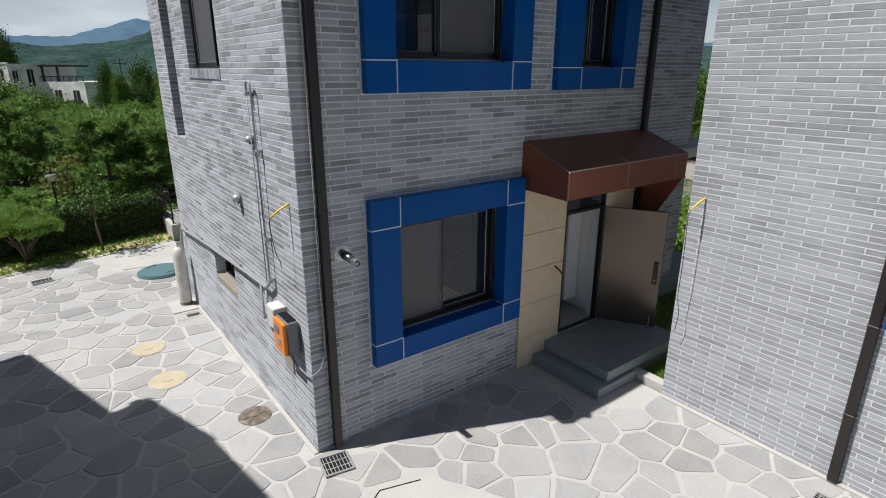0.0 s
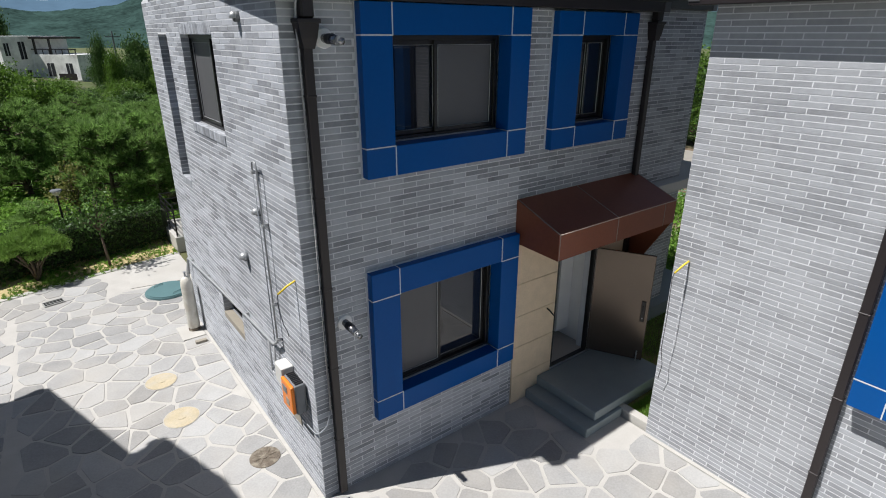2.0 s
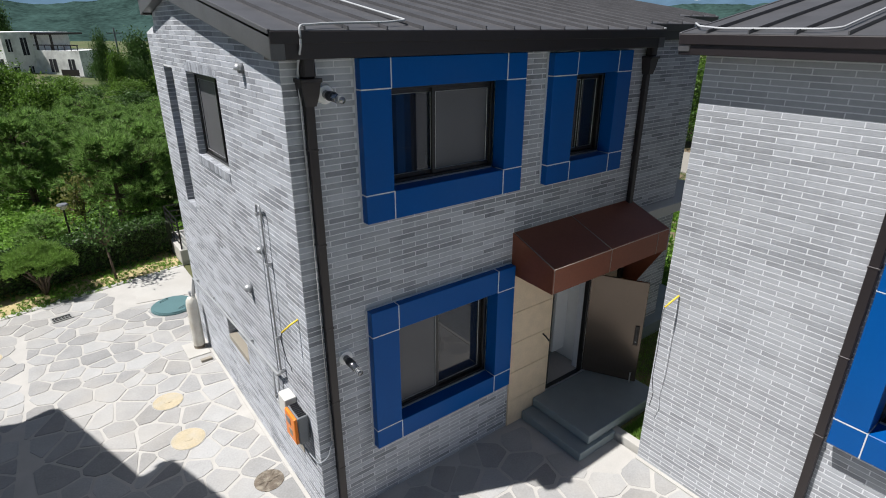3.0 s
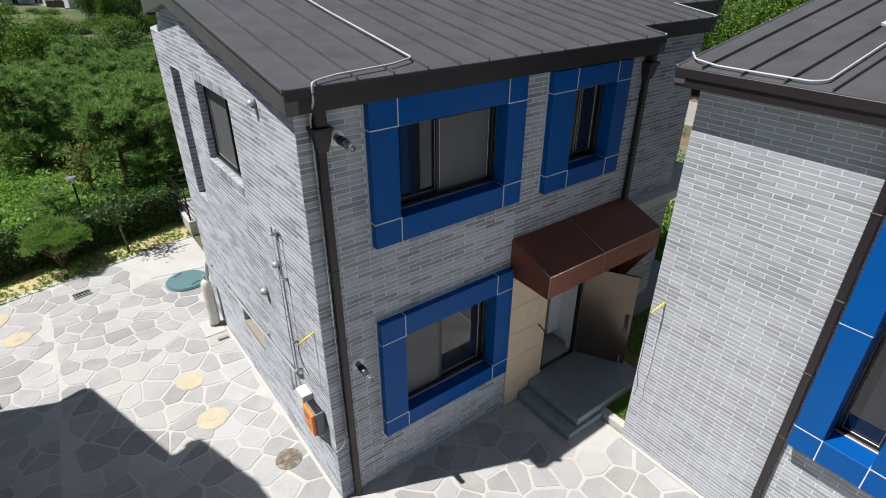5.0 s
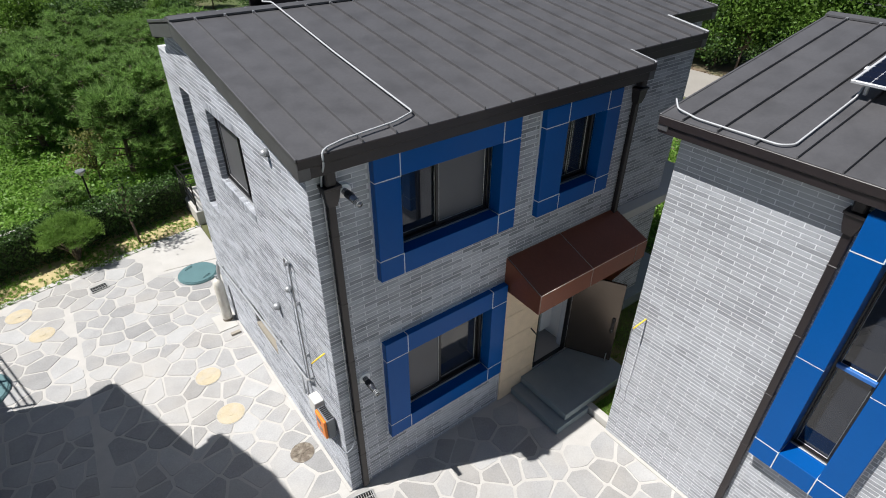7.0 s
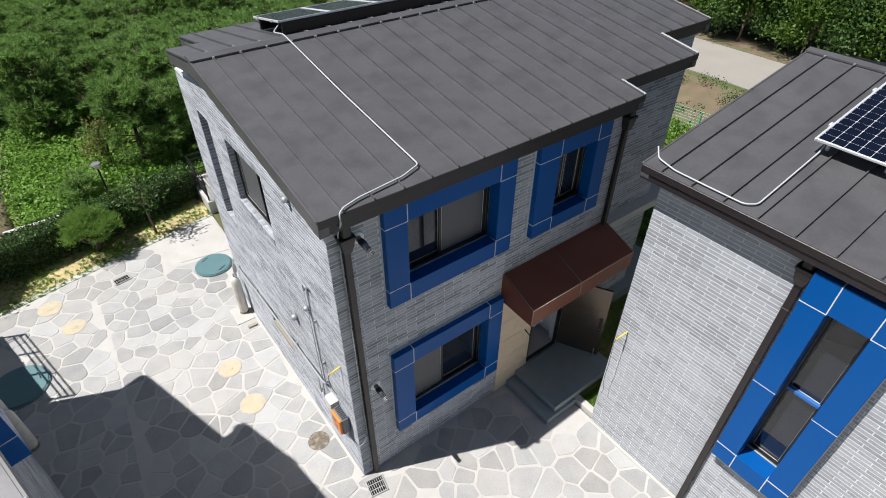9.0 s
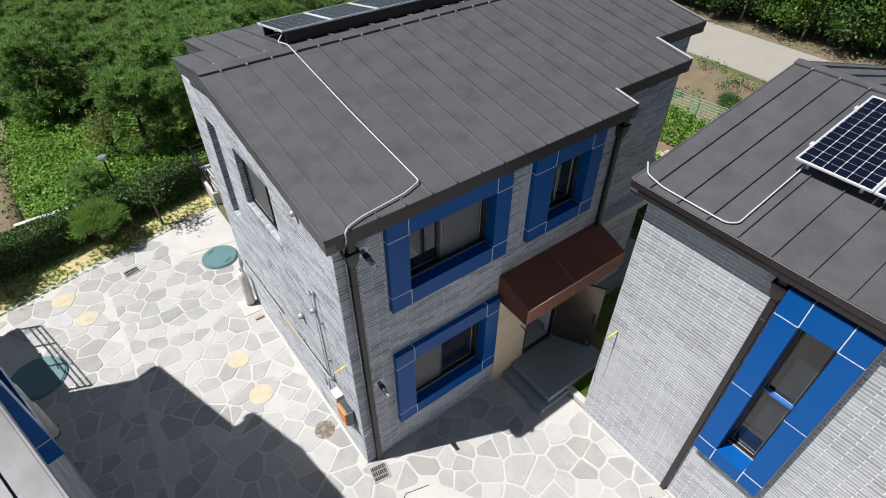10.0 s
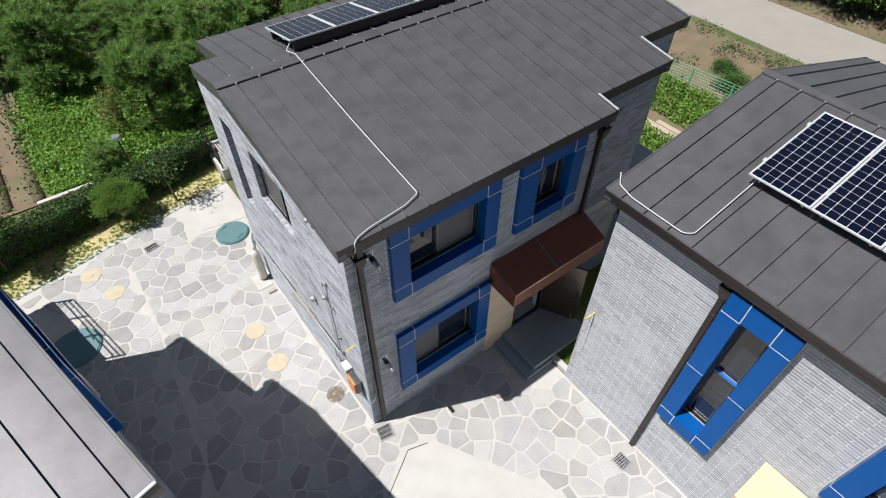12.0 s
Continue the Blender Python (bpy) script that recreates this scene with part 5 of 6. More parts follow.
PINE_LIGHT = leaf_mat("fresh_pine_needle", (0.20, 0.33, 0.07), 0.3, 1, 8, 0.5)
shrub(-2.75, 11.05, 0.80, 1.25, 5, "round clipped green pine shrub on the dry lawn")
broadleaf(2.4, 0.62, 8, pose(-1.12, 10.95, 0), "slim young tree with sparse leaves on the lawn", 650, 0.05, LEAF, "young_tree", "", 0.42)
broadleaf(2.7, 0.75, 9, pose(-6.3, 10.75, 0), "slim young tree with leafy crown at the lawn's end", 2600, 0.05, LEAF, "young_tree", "", 0.5)
broadleaf(2.3, 0.8, 10, pose(-1.3, 16.0, gz(-1.3, 16.0)), "yellowish green leafy sapling among the pines", 900, 0.06, leaf_mat("yellowish_leaf", (0.19, 0.20, 0.06)), "sapling", "", 0.3)
# weeds and field
pts = []
for k in range(85000):
    x, y = rg.uniform(-7.5, 1.5), rg.uniform(13.3, 24)
    if x < -4.2 - 0.05 * (y - 13) and y < 30:
        if x < -4.6 - 0.05 * (y - 13) or rg.random() < 0.5:
            continue
    hgt = 0.25 + 0.5 * max(0, noise.noise(Vector((x * 0.7, y * 0.7, 9))))
    pts.append((x, y, gz(x, y) + rg.uniform(0.0, hgt + 0.2)))
tagged(leaf_cloud("weeds", pts, 0.06, WEED, None, 0.1, "", 0.8, True), "bright green climbing weeds over the ground", "weeds", kind="stuff")
bm = bmesh.new()
add_box(bm, (-14, 13.6, -0.4), (-4.5, 30, -0.03))
tagged(part("field", bm, DIRT), "bare brown vegetable field with furrows", "field", kind="structure")
bm = bmesh.new()
for k in range(7):
    add_tube(bm, [(-4.9 - 1.0 * k, 13.8, -0.08), (-4.95 - 1.0 * k, 20, -0.08), (-5.0 - 1.0 * k, 29, -0.08)], 0.22, 8)
tagged(part("furrows", bm, DIRT, None, "", True), "earth ridges in the vegetable field", "furrow", kind="stuff")
pts = []
for k in range(5000):
    r = rg.randrange(7)
    pts.append((-4.9 - 1.0 * r + rg.gauss(0, 0.16), rg.uniform(13.8, 29), rg.uniform(0.08, 0.3)))
tagged(leaf_cloud("crops", pts, 0.06, LEAF, None, 0.6), "low green crops on the field ridges", "crops", kind="stuff")

# grass strip between the houses
bm = bmesh.new()
add_box(bm, (4.9, -1.86, -0.1), (14, 0.45, 0.02))
tagged(part("grass_bed", bm, GRASS), "grassy soil strip between the two houses", "grass", kind="structure")
pts = [(rg.uniform(4.92, 10), rg.uniform(-1.84, -1.36), 0.02) for k in range(9000)] + [(rg.uniform(6.1, 12), rg.uniform(-1.4, 0.4), 0.02) for k in range(6000)]
tagged(needle_cloud("grass_blades", pts, [(0, 0, 1)] * len(pts), 0.11, 0.004, 2, WEED), "fresh green grass between the houses", "grass", kind="stuff")

# garden, road and trees on the far side
road = prism("road", [(27.5, -40), (33.0, -40), (34.6, 9), (32.0, 60), (26.0, 60), (28.8, 10)], -1.75, -1.52, ROADM)
tagged(road, "pale concrete village road", "road", kind="structure")
bm = bmesh.new()
add_box(bm, (13.5, -6, -2.2), (28.0, 24, -1.50))
tagged(part("garden_soil", bm, DIRT), "brown garden soil beside the road", "garden", kind="structure")
pts = []
for k in range(70000):
    x, y = rg.uniform(12.5, 21.5), rg.uniform(-3, 16)
    f = (x * 0.75) % 1.0
    if f > 0.78 or 17.25 < x < 18.45:
        continue
    pts.append((x, y, -1.5 + rg.uniform(0.1, 1.0) * (1.0 - 1.6 * abs(f - 0.39)) + 0.15 * noise.noise(Vector((x * 2, y * 2, 4)))))
tagged(leaf_cloud("vegetable_rows", pts, 0.085, WEED, None, 0.9, "", 0.5), "green vegetable rows in the garden", "crops", kind="stuff")
pts = []
for k in range(30000):
    x, y = rg.uniform(22.5, 28.0), rg.uniform(-5, 22)
    if noise.noise(Vector((x * 0.5, y * 0.5, 1))) + 0.5 * noise.noise(Vector((x * 2, y * 2, 2))) > 0.12:
        pts.append((x, y, -1.5 + rg.uniform(0, 0.5)))
tagged(leaf_cloud("verge_weeds", pts, 0.05, LEAF, None, 0.6), "weeds on the brown road verge", "weeds", kind="stuff")
PLANK = mat("weathered_plank", (0.40, 0.33, 0.25), 0.85, var=0.25, scale=3, fine=30, bump=0.2)
for x, y0, y1, lab in ((17.45, 0.5, 5.6, "weathered pale plank laid between vegetable rows"), (17.85, 1.2, 6.4, "weathered pale plank laid between vegetable rows"), (18.2, 0.2, 5.2, "weathered pale plank laid between vegetable rows")):
    o = box("garden_plank", (x - 0.14, y0, -1.50), (x + 0.14, y1, -1.45), PLANK, None, "", 0.006)
    tagged(o, lab, "plank", "garden planks")
fence = thing("garden_fence", "light green wire mesh garden fence", "fence")
FGREEN = mat("green_wire", (0.10, 0.36, 0.22), 0.5, var=0.1, bump=0)
for k in range(9):
    y = -4 + 2.0 * k
    box("post", (22.0 - 0.10 * y - 0.03, y - 0.03, -1.5), (22.0 - 0.10 * y + 0.03, y + 0.03, -0.3), FGREEN, fence, "", 0)
bm = bmesh.new()
for k in range(9):
    z = -1.4 + 0.14 * k
    add_tube(bm, [(22.4, -4, z), (20.8, 12, z)], 0.008, 4)
for k in range(80):
    y = -4 + 0.2 * k
    add_tube(bm, [(22.0 - 0.1 * y, y, -1.45), (22.0 - 0.1 * y, y, -0.32)], 0.006, 4)
part("mesh", bm, FGREEN, fence)
far = broadleaf(6.5, 3.0, 31, pose(38, 12, -1.6), "tall green broadleaf tree beyond the road", 9000, 0.12, leaf_mat("fresh_tree_leaf", (0.11, 0.20, 0.03), 0.35, 0.6, 3), "roadside_tree", "roadside trees", 0.25)
far2 = broadleaf(5.5, 2.6, 32, pose(38.5, 5, -1.6), "dark green broadleaf tree beyond the road", 9000, 0.12, LEAF, "roadside_tree", "roadside trees", 0.2)
for k in range(34):
    s = rt.uniform(0.9, 1.35)
    copy_thing((far, far2)[k % 2], pose(35.9 + rt.uniform(0, 8), -28 + 2.6 * k + rt.uniform(-1, 1), -1.7, 0, 0, rt.uniform(0, 360)) @ Matrix.Diagonal((s, s, s, 1)))
for k in range(18):
    s = rt.uniform(0.7, 0.95)
    copy_thing((far, far2)[k % 2], pose(35.3 + rt.uniform(0, 1.0), -14 + 2.2 * k + rt.uniform(-0.6, 0.6), -1.6, 0, 0, rt.uniform(0, 360)) @ Matrix.Diagonal((s, s, s, 1)))
bm = bmesh.new()
add_box(bm, (34.2, -30, -2.2), (37.5, 40, -1.49))
tagged(part("road_verge", bm, DIRT), "bare brown verge under the roadside trees", "verge", kind="structure")
for k in range(84):
    s, x = rt.uniform(0.9, 1.3), -45 + 1.45 * k
    copy_thing((far, far2)[k % 2], pose(x, (152 if -18 < x < 11 else 80) + rt.uniform(0, 42), -3.4, 0, 0, rt.uniform(0, 360)) @ Matrix.Diagonal((s, s, s * 0.68, 1)))
for k in range(64):
    s = rt.uniform(0.6, 0.9)
    copy_thing((far, far2)[k % 2], pose(-26 + 1.0 * k, 44 + rt.uniform(0, 26), -2.2, 0, 0, rt.uniform(0, 360)) @ Matrix.Diagonal((s, s, s * 0.62, 1)))
for kind, x, y, wide, high in ((0, 7.4, 68.8, 0.42, 1.05), (1, 9.4, 68.6, 0.55, 1.0), (0, 11.3, 63.3, 0.5, 1.15), (1, 8.9, 93.8, 0.5, 1.5), (1, 13.2, 88.2, 0.9, 1.5), (1, -2.6, 166.0, 1.3, 2.8), (0, -3.2, 54.5, 0.9, 1.0), (0, -0.7, 44.4, 0.7, 0.85), (1, 2.4, 50.0, 0.8, 0.7)):
    copy_thing((far, far2)[kind], pose(x, y, -2.6, 0, 0, rt.uniform(0, 360)) @ Matrix.Diagonal((wide, wide, high, 1)))
for k in range(30):
    w, h = rt.uniform(0.45, 0.8), rt.uniform(0.28, 0.48)
    copy_thing((far, far2)[k % 2], pose(-9 + 0.62 * k + rt.uniform(-1, 1), 72 + rt.uniform(0, 40), -3.3, 0, 0, rt.uniform(0, 360)) @ Matrix.Diagonal((w, w, h, 1)))
for x, y, w, h in ((23.4, 1.4, 0.34, 0.17), (24.2, 3.2, 0.30, 0.16), (23.2, 4.6, 0.36, 0.18), (24.6, 6.0, 0.26, 0.14), (23.6, -0.6, 0.30, 0.15)):
    copy_thing(far2, pose(x, y, -1.75, 0, 0, 40 * x) @ Matrix.Diagonal((w, w, h, 1)))
ban = thing("banner", "pink patterned cloth banner hung by the road", "banner", pose(35.6, 13.6, -1.6, 0, 0, 98))
BANM = mat("pink_banner_cloth", (0.42, 0.16, 0.24), 0.8, var=0.3, scale=3, fine=12, bump=0.05, stain=(0.65, 0.6, 0.6), stain_amt=0.8, stain_scale=4)
bm = bmesh.new(); add_box(bm, (0, -0.01, 1.1), (4.5, 0.01, 2.0), 0.003)
part("cloth", bm, BANM, ban)
for x in (0, 4.5):
    bm = bmesh.new(); add_cyl(bm, (x, 0, 0), (x, 0, 2.1), 0.04)
    part("post", bm, BARK, ban)
tagged(tube("overhead_wire", [(36, -30, 3.9), (36.5, 0, 3.3), (37, 30, 4.2)], 0.02, CABLE), "thin overhead utility wire", "wire")

# far house and hills
CONC_OLD = mat("stained_white_concrete", (0.85, 0.85, 0.83), 0.9, var=0.15, scale=0.25, fine=3, bump=0.05, stain=(0.24, 0.24, 0.23), stain_amt=0.6, stain_scale=0.42)
fh = thing("far_building", "stained white concrete building with flat roofs", "building", pose(-11.6, 143.4, -4.6, 0, 0, -48) @ Matrix.Diagonal((1.3, 1.1, 1.2, 1)))
box("main_block", (0, -4.6, 0), (14.8, 9, 8.4), CONC_OLD, fh, "", 0)
box("side_block", (14.8, 1, 0), (22.4, 9, 5.7), CONC_OLD, fh, "", 0)
box("roof_slab", (14.85, 1, 8.0), (18.2, 8, 8.3), DARK, fh, "", 0)
for x in (15.2, 17.8):
    box("roof_post", (x, 1.2, 5.7), (x + 0.25, 1.45, 8.0), DARK, fh, "", 0)
box("roof_rail", (14.9, 1.0, 6.4), (22.4, 1.1, 6.55), DARK, fh, "", 0)
for k in range(7):
    box("rail_post", (15.6 + 1.1 * k, 1.0, 5.7), (15.7 + 1.1 * k, 1.1, 6.4), DARK, fh, "", 0)
box("parapet", (-0.1, -4.7, 8.4), (14.9, -4.4, 8.6), CONC_OLD, fh, "", 0)


def far_window(face, u, z, w, h):
    """A near-black sheet for a window's shaded inside, with a middle bar, on the front (y), or on the end wall (x), of
    the far building.
    """
    if face == "end":
        o = box("window_opening", (14.77, u, z), (14.83, u + w, z + h), ROOM_SHADE, fh, "", 0)
        box("window_bar", (14.832, u + w / 2 - 0.06, z), (14.87, u + w / 2 + 0.06, z + h), GREY_METAL, o, "", 0)
        return
    y = -4.63 if u < 14.8 else 0.97
    o = box("window_opening", (u, y, z), (u + w, y + 0.06, z + h), ROOM_SHADE, fh, "", 0)
    box("window_bar", (u + w / 2 - 0.06, y - 0.04, z), (u + w / 2 + 0.06, y - 0.002, z + h), GREY_METAL, o, "", 0)


for u, z, w, h in ((10.0, 4.2, 1.5, 3.2), (13.0, 6.0, 0.9, 1.7), (13.4, 3.0, 0.9, 1.6), (17.0, 2.4, 1.2, 2.0), (20.2, 2.2, 1.1, 2.2)):
    far_window("front", u, z, w, h)
for u, z, w, h in ((-3.9, 5.6, 0.9, 1.8), (-1.2, 5.0, 1.2, 2.6), (-0.8, 1.8, 0.9, 1.6), (-3.6, 1.6, 1.0, 1.8)):
    far_window("end", u, z, w, h)
box("balcony_rail", (19.4, 0.1, 1.9), (22.3, 0.2, 2.9), DARK, fh, "", 0)
box("balcony_slab", (19.4, 0.1, 1.7), (22.3, 0.97, 1.9), CONC_OLD, fh, "", 0)


def hills(name, dist, base, amp, wav, material, label, seed, peaks=(), a0=0, a1=360, n=900):
    """A ring of wooded hills: a lumpy slope rising to an uneven crest."""
    v, fs = [], []
    rows = 22
    for i in range(n + 1):
        a = radians(a0 + (a1 - a0) * i / n)
        crest = base + amp * (0.5 + 0.5 * noise.noise(Vector((math.cos(a) * wav, math.sin(a) * wav, seed)))) + amp * 0.25 * noise.noise(Vector((math.cos(a) * wav * 4, math.sin(a) * wav * 4, seed + 3)))
        for az, wide, high in peaks:
            crest += high * math.exp(-((math.degrees(a) - az) / wide) ** 2)
        for r in range(rows):
            f = r / (rows - 1)
            d = dist * (0.70 + 0.30 * f + 0.02 * noise.noise(Vector((a * 30, f * 5, seed))))
            v.append((d * math.cos(a), d * math.sin(a), -4 + crest * f ** 1.25 + crest * (0.05 * noise.noise(Vector((a * 60, f * 7, seed))) + 0.045 * noise.noise(Vector((a * 32, f * 14, seed + 5)))) * (0.3 + f)))
    for i in range(n):
        for r in range(rows - 1):
            k = i * rows + r
            fs.append((k, k + rows, k + rows + 1, k + 1))
    o = mesh_ob(name, v, fs, material, None, "", True)
    return tagged(o, label, "hills", kind="structure")


hills("near_hills", 620, 24, 12, 3.0, FARHILL, "green forested hills behind the village, tinted bluish for haze", 2.0, ((76.5, 4.5, 22), (93, 2.5, 6)))
hills("far_ridge", 2100, 82, 30, 5.0, FARHAZE, "mountain ridge on the horizon, coloured blue for distance haze", 7.0, ((80.0, 4.6, 62), (91.5, 1.6, 12)))
pole = thing("utility_pole", "thin grey utility pole far behind the trees", "pole", pose(12.64, 103.5, -3.2))
bm = bmesh.new(); add_cyl(bm, (0, 0, 0), (0, 0, 9.5), 0.18, 0.12, 8)
part("shaft", bm, GREY_BOX, pole)
box("cross_arm", (-1.1, -0.06, 8.6), (1.1, 0.06, 8.75), GREY_BOX, pole, "", 0)
# ---- paving stones and bricks ----
def clip(poly, n, d):
    """The part of a convex polygon where n . p <= d."""
    out = []
    for i in range(len(poly)):
        a, b = poly[i], poly[(i + 1) % len(poly)]
        da, db = a[0] * n[0] + a[1] * n[1] - d, b[0] * n[0] + b[1] * n[1] - d
        if da <= 0:
            out.append(a)
        if da * db < 0:
            t = da / (da - db)
            out.append((a[0] + (b[0] - a[0]) * t, a[1] + (b[1] - a[1]) * t))
    return out


def inside(p, poly):
    c = False
    for i in range(len(poly)):
        (x0, y0), (x1, y1) = poly[i - 1], poly[i]
        if (y0 > p[1]) != (y1 > p[1]) and p[0] < (x1 - x0) * (p[1] - y0) / (y1 - y0) + x0:
            c = not c
    return c


rng = random.Random(7)
S = 0.445
seeds = {}
for i in range(-24, 14):
    for j in range(-23, 28):
        if rng.random() < 0.88:
            seeds[i, j] = ((i + 0.5 * (j % 2) + rng.uniform(-0.40, 0.40)) * S * 1.1, (j + rng.uniform(-0.40, 0.40)) * S * 0.92)
PADS = [[(-6.6, 8.35), (-5.95, 8.82), (-5.15, 7.5), (-5.55, 6.95), (-6.6, 7.2)], [(-1.35, 9.05), (0.6, 8.75), (0.6, 10.95), (-1.0, 10.85)], [(-0.66, -1.63), (0.28, -1.03), (0.76, -1.17), (2.4, -3.95), (2.0, -8), (-3, -8)]]
M3I = M3.inverted()
STRIP = lambda y: -3.30 - 0.10 * max(0, 6.5 - y) * 0.75          # centre line of the plain band through the paving


def blocked(p):
    x, y = p
    if x > 0.02 and y > 0.02 or x > 4.62 and y < -1.87 or x > 3.78 and y > -1.42 or x > 4.72 and y > -1.9:
        return True
    q = M3I @ Vector((x, y, 0))
    if q.x < -0.25 and q.y < 1.3 or q.x < -0.75 and q.y < 4.0:
        return True
    return not inside(p, court)


stones = []
for (i, j), s in seeds.items():
    if blocked(s) or any(inside(s, pd) for pd in PADS):
        continue
    poly = [(s[0] - 1.2, s[1] - 1.2), (s[0] + 1.2, s[1] - 1.2), (s[0] + 1.2, s[1] + 1.2), (s[0] - 1.2, s[1] + 1.2)]
    for di in range(-3, 4):
        for dj in range(-3, 4):
            o = seeds.get((i + di, j + dj))
            if o and (di or dj):
                n = (o[0] - s[0], o[1] - s[1])
                l = math.hypot(*n)
                n = (n[0] / l, n[1] / l)
                poly = clip(poly, n, n[0] * (s[0] + o[0]) / 2 + n[1] * (s[1] + o[1]) / 2 - rng.uniform(0.012, 0.032))
                if len(poly) < 3:
                    break
        if len(poly) < 3:
            break
    if len(poly) < 3:
        continue
    # keep clear of the walls, the pads and the plain band
    cuts = [((1, 0), 4.60)] if s[1] < -1.2 else []
    if s[0] > 0:
        cuts.append(((0, 1), -0.04))
    elif s[1] > 0.0:
        cuts.append(((1, 0), -0.05))
    if s[1] > -1.9 and s[0] > 3.0:
        cuts.append(((1, 0), 3.77))
    if s[1] < 9:
        c, dirn = STRIP(s[1]), (-1 if s[0] > STRIP(s[1]) else 1)
        nx, ny = 1.0, -0.075
        l = math.hypot(nx, ny)
        off = (nx * c + ny * s[1]) / l
        cuts.append(((dirn * nx / l, dirn * ny / l), dirn * off - 0.03))
    for pd in PADS:
        best = None
        for k in range(len(pd)):
            (x0, y0), (x1, y1) = pd[k - 1], pd[k]
            n = (y0 - y1, x1 - x0) if (y0 - y1) * (sum(p[0] for p in pd) / len(pd) - x0) + (x1 - x0) * (sum(p[1] for p in pd) / len(pd) - y0) > 0 else (y1 - y0, x0 - x1)
            l = math.hypot(*n)
            n = (n[0] / l, n[1] / l)
            gap = n[0] * x0 + n[1] * y0 - n[0] * s[0] - n[1] * s[1]
            if best is None or gap > best[0]:
                best = (gap, n, n[0] * x0 + n[1] * y0 - 0.12)
        if 0 < best[0] < 1.2:
            cuts.append((best[1], best[2]))
    for n, d in cuts:
        poly = clip(poly, n, d)
        if len(poly) < 3:
            break
    if len(poly) < 3 or max(math.dist(p, poly[0]) for p in poly) < 0.14:
        continue
    if any(not inside((p[0] * 0.96 + s[0] * 0.04, p[1] * 0.96 + s[1] * 0.04), court) for p in poly):
        continue
    # round the corners and roughen the edge
    ring = []
    for k in range(len(poly)):
        a, b, c = Vector(poly[k - 1]), Vector(poly[k]), Vector(poly[(k + 1) % len(poly)])
        t = rng.uniform(0.08, 0.20)
        for w in ((1 - t) * b + t * a, 0.94 * b + 0.03 * a + 0.03 * c, (1 - t) * b + t * c):
            ring.append((w.x + rng.uniform(-0.008, 0.008), w.y + rng.uniform(-0.008, 0.008)))
    stones.append((s, ring))


def stone_geo(ring, h):
    cx, cy = sum(p[0] for p in ring) / len(ring), sum(p[1] for p in ring) / len(ring)
    n = len(ring)
    tilt = (rng.uniform(-0.006, 0.006), rng.uniform(-0.006, 0.006))
    v = [(x, y, -0.01) for x, y in ring]
    v += [(cx + (x - cx) * 0.985, cy + (y - cy) * 0.985, h + tilt[0] * (x - cx) + tilt[1] * (y - cy)) for x, y in ring]
    return v, [(i, (i + 1) % n, n + (i + 1) % n, n + i) for i in range(n)] + [tuple(range(n, 2 * n))]


stones.sort(key=lambda q: math.dist(q[0], (-0.5, 1.0)))
rest_v, rest_f = [], []
for k, (s, ring) in enumerate(stones):
    v, fs = stone_geo(ring, rng.uniform(0.005, 0.010))
    if k < 300:
        mesh_ob("flagstone", v, fs, FLAG, pavement)
    else:
        o = len(rest_v)
        rest_v += v
        rest_f += [tuple(o + q for q in f) for f in fs]
if rest_v:
    tagged(mesh_ob("flagstones", rest_v, rest_f, FLAG, pavement), kind="stuff")


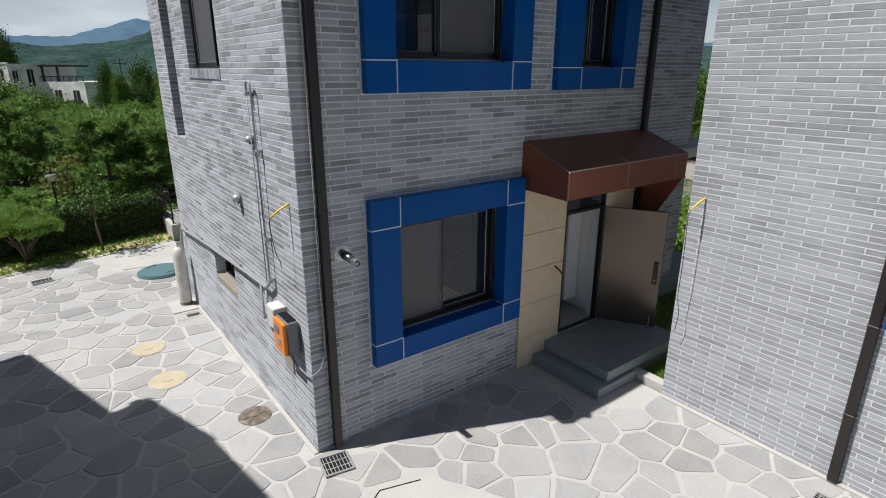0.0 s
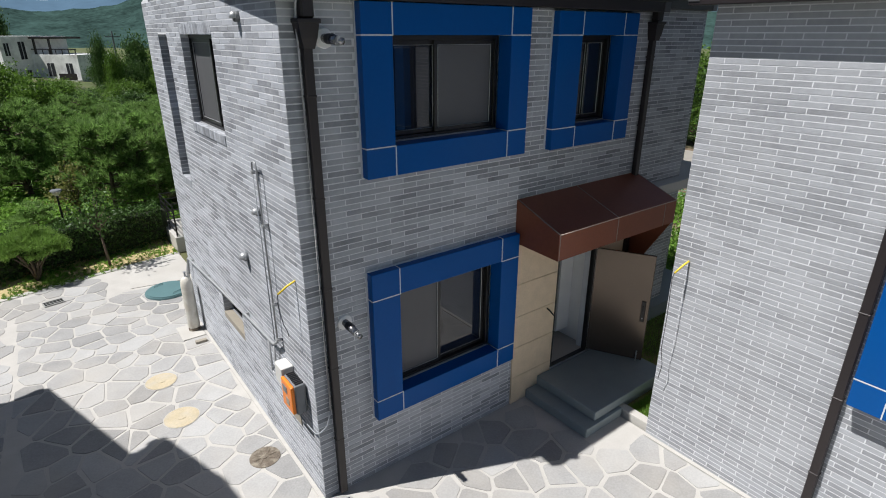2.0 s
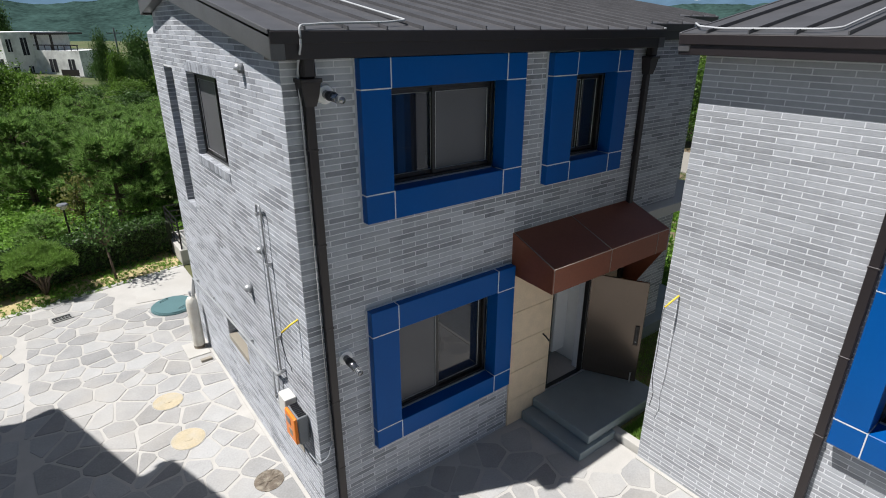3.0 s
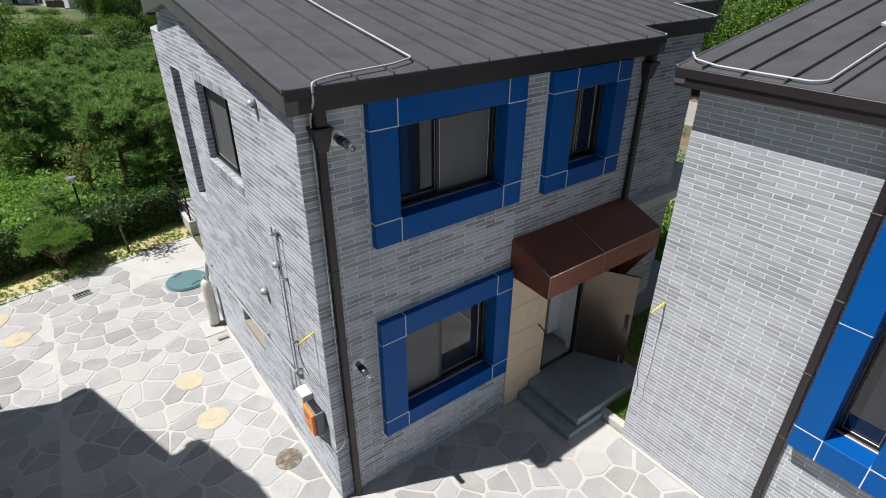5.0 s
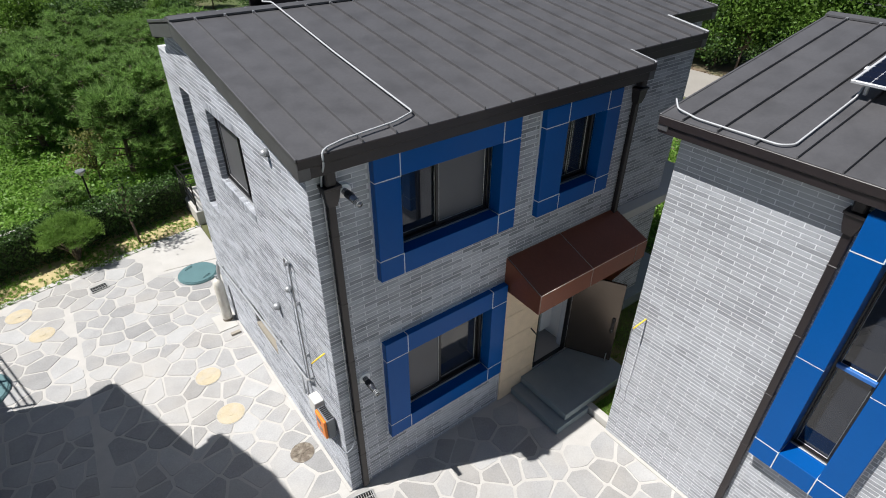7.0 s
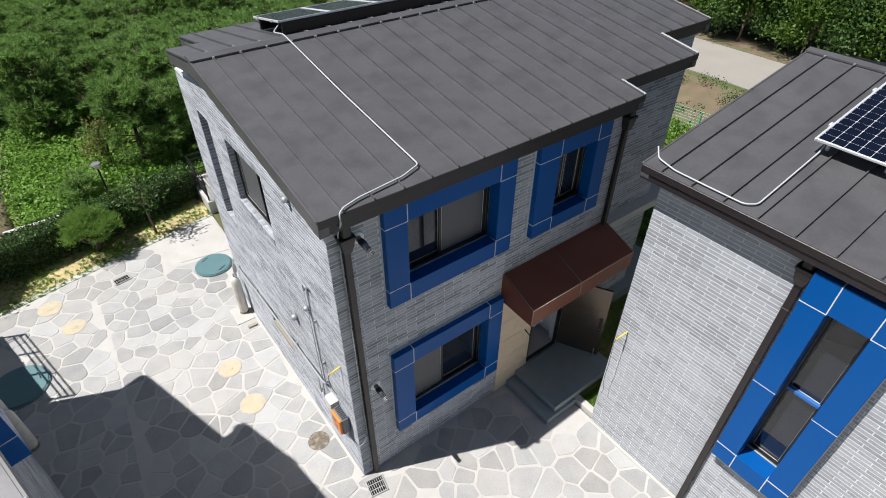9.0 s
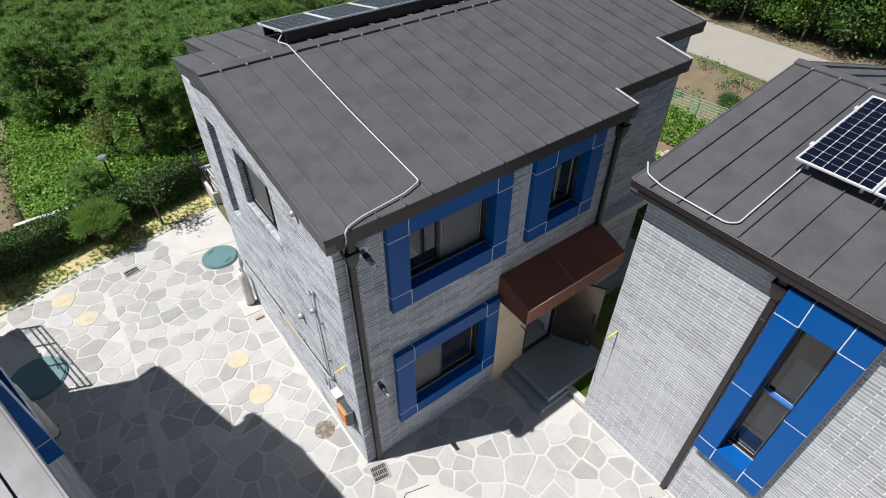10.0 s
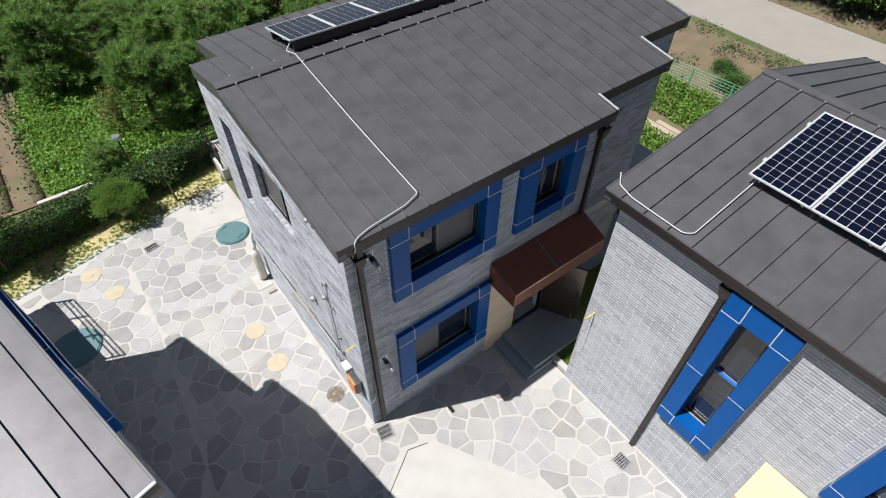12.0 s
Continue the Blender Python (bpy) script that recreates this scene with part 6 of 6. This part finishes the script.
def bricks(wall, m, width, top, openings, near, proud=0.002, seed=1, u_start=0.0, clay=BRICK):
    """Long bricks in running bond on the wall plane m; near: the patch u0, z0, u1, z1 whose bricks are objects of their own."""
    rg = random.Random(seed)
    me = bpy.data.meshes.new("brick")
    l, h = BL - 0.010, BC - 0.010
    bv = lambda a, b, c, d, w: [(a, 0.012, c), (b, 0.012, c), (b, 0.012, d), (a, 0.012, d), (a + 0.002, -w, c + 0.002), (b - 0.002, -w, c + 0.002), (b - 0.002, -w, d - 0.002), (a + 0.002, -w, d - 0.002)]
    bf = [(4, 5, 6, 7), (0, 1, 5, 4), (1, 2, 6, 5), (2, 3, 7, 6), (3, 0, 4, 7)]
    me.from_pydata(bv(0, l, 0, h, proud), [], bf)
    me.materials.append(clay)
    vs, fs, single = [], [], 0
    zmax = max(top(u) for u in (0, width, width / 2, *[k * width / 40 for k in range(41)]))
    for c in range(int(zmax / BC)):
        z0 = c * BC + 0.005
        z1 = z0 + h
        u = u_start - (BL / 2 if c % 2 else 0)
        while u < width:
            a, b = max(u, u_start), min(u + l, width)
            u += BL
            spans = [(a, b)]
            for o0, p0, o1, p1 in openings:
                if z1 > p0 + 0.02 and z0 < p1 - 0.02:
                    nxt = []
                    for s0, s1 in spans:
                        if s1 <= o0 or s0 >= o1:
                            nxt.append((s0, s1))
                        else:
                            if s0 < o0:
                                nxt.append((s0, o0))
                            if s1 > o1:
                                nxt.append((o1, s1))
                    spans = nxt
            for s0, s1 in spans:
                if s1 - s0 < 0.03 or min(top(s0), top(s1)) < z1:
                    continue
                if single < 300 and abs(s1 - s0 - l) < 1e-4 and near[0] <= s0 and s1 <= near[2] and near[1] <= z0 and z1 <= near[3]:
                    ob = new("brick", me)
                    ob.parent = wall
                    ob.matrix_world = m @ Matrix.Translation((s0, rg.uniform(-0.0012, 0.0006), z0))
                    single += 1
                else:
                    k = len(vs)
                    vs += [m @ Vector(p) for p in bv(s0, s1, z0 + rg.uniform(-0.001, 0.001), z1, proud + rg.uniform(-0.0008, 0.0015))]
                    fs += [tuple(k + i for i in f) for f in bf]
    tagged(mesh_ob("bricks", vs, fs, clay, wall), kind="stuff")


bricks(front_wall, I4, 6.3, flat_top[0], [(0.81, 1.00, 3.35, 3.18), (0.83, 4.38, 3.35, 6.26), (3.88, 4.36, 5.68, 6.24), (3.45, 0.0, 6.26, 3.0), (3.41, 3.0, 6.3, 3.66)], (0.0, 0.0, 3.4, 4.4), seed=2)
bricks(side_wall, M_SIDE, SY, gable_top[0], SIDE_OPEN, (3.2, 0.0, 6.4, 3.5), seed=3)
bricks(wall2, M_W2, 12.0, lambda u: 6.42, [(2.36, 2.10, 3.53, 6.15), (5.05, 3.60, 7.30, 6.13)], (0.0, 0.3, 4.0, 2.6), seed=4, clay=BRICK_TWO)
bricks(gable2, M_G2, 9.5, g2[0], [], (9, 9, 9, 9), seed=11, clay=BRICK_TWO)
bricks(rec_wall_a, Matrix.Translation((6.3, 0.5, 0)), 2.4, flat_top[0], [], (9, 9, 9, 9), seed=5)
bricks(rec_wall_b, Matrix.Translation((8.7, 1.45, 0)), 1.8, flat_top[0], [], (9, 9, 9, 9), seed=6)
# shaded brick reveals of the side wall's openings
for y, w, z0, z1, sd in ((5.42, 0.16, 3.47, 5.93, 7), (3.90, 0.11, 4.62, 5.93, 8), (3.91, 0.16, 1.24, 1.72, 9)):
    bricks(side_wall, Matrix.Translation((0.0, y, 0)), w, lambda u: 7, [(-1, 0, 1, z0), (-1, z1, 1, 9)], (9, 9, 9, 9), seed=sd)
# brick sill and lintel courses of the side windows
for k in range(22):
    u = SY - 3.94 + 0.0755 * k
    for z0, z1 in ((4.50, 4.632), (5.935, 6.07)):
        o = box("sill_brick" if z0 < 5 else "lintel_brick", (u, -0.015 if z0 < 5 else -0.004, z0), (u + 0.066, 0.10 if z0 < 5 else 0.01, z1), BRICK, side_wall, "", 0.002)
        o.matrix_world = M_SIDE
for k in range(8):
    u = SY - 5.42 + 0.078 * k
    o = box("sill_brick", (u, -0.008, 3.38), (u + 0.068, 0.15, 3.482), BRICK, side_wall, "", 0.002)
    o.matrix_world = M_SIDE
for k in range(14):
    u = SY - 3.90 + 0.078 * k
    o = box("sill_brick", (u, -0.01, 1.15), (u + 0.074, 0.155, 1.25), TAN, side_wall, "", 0.002)
    o.matrix_world = M_SIDE
bricks(wall3, M3W, 5.8, g3[0], [(2.22, 4.33, 5.3, 6.25)], (9, 9, 9, 9), seed=10)
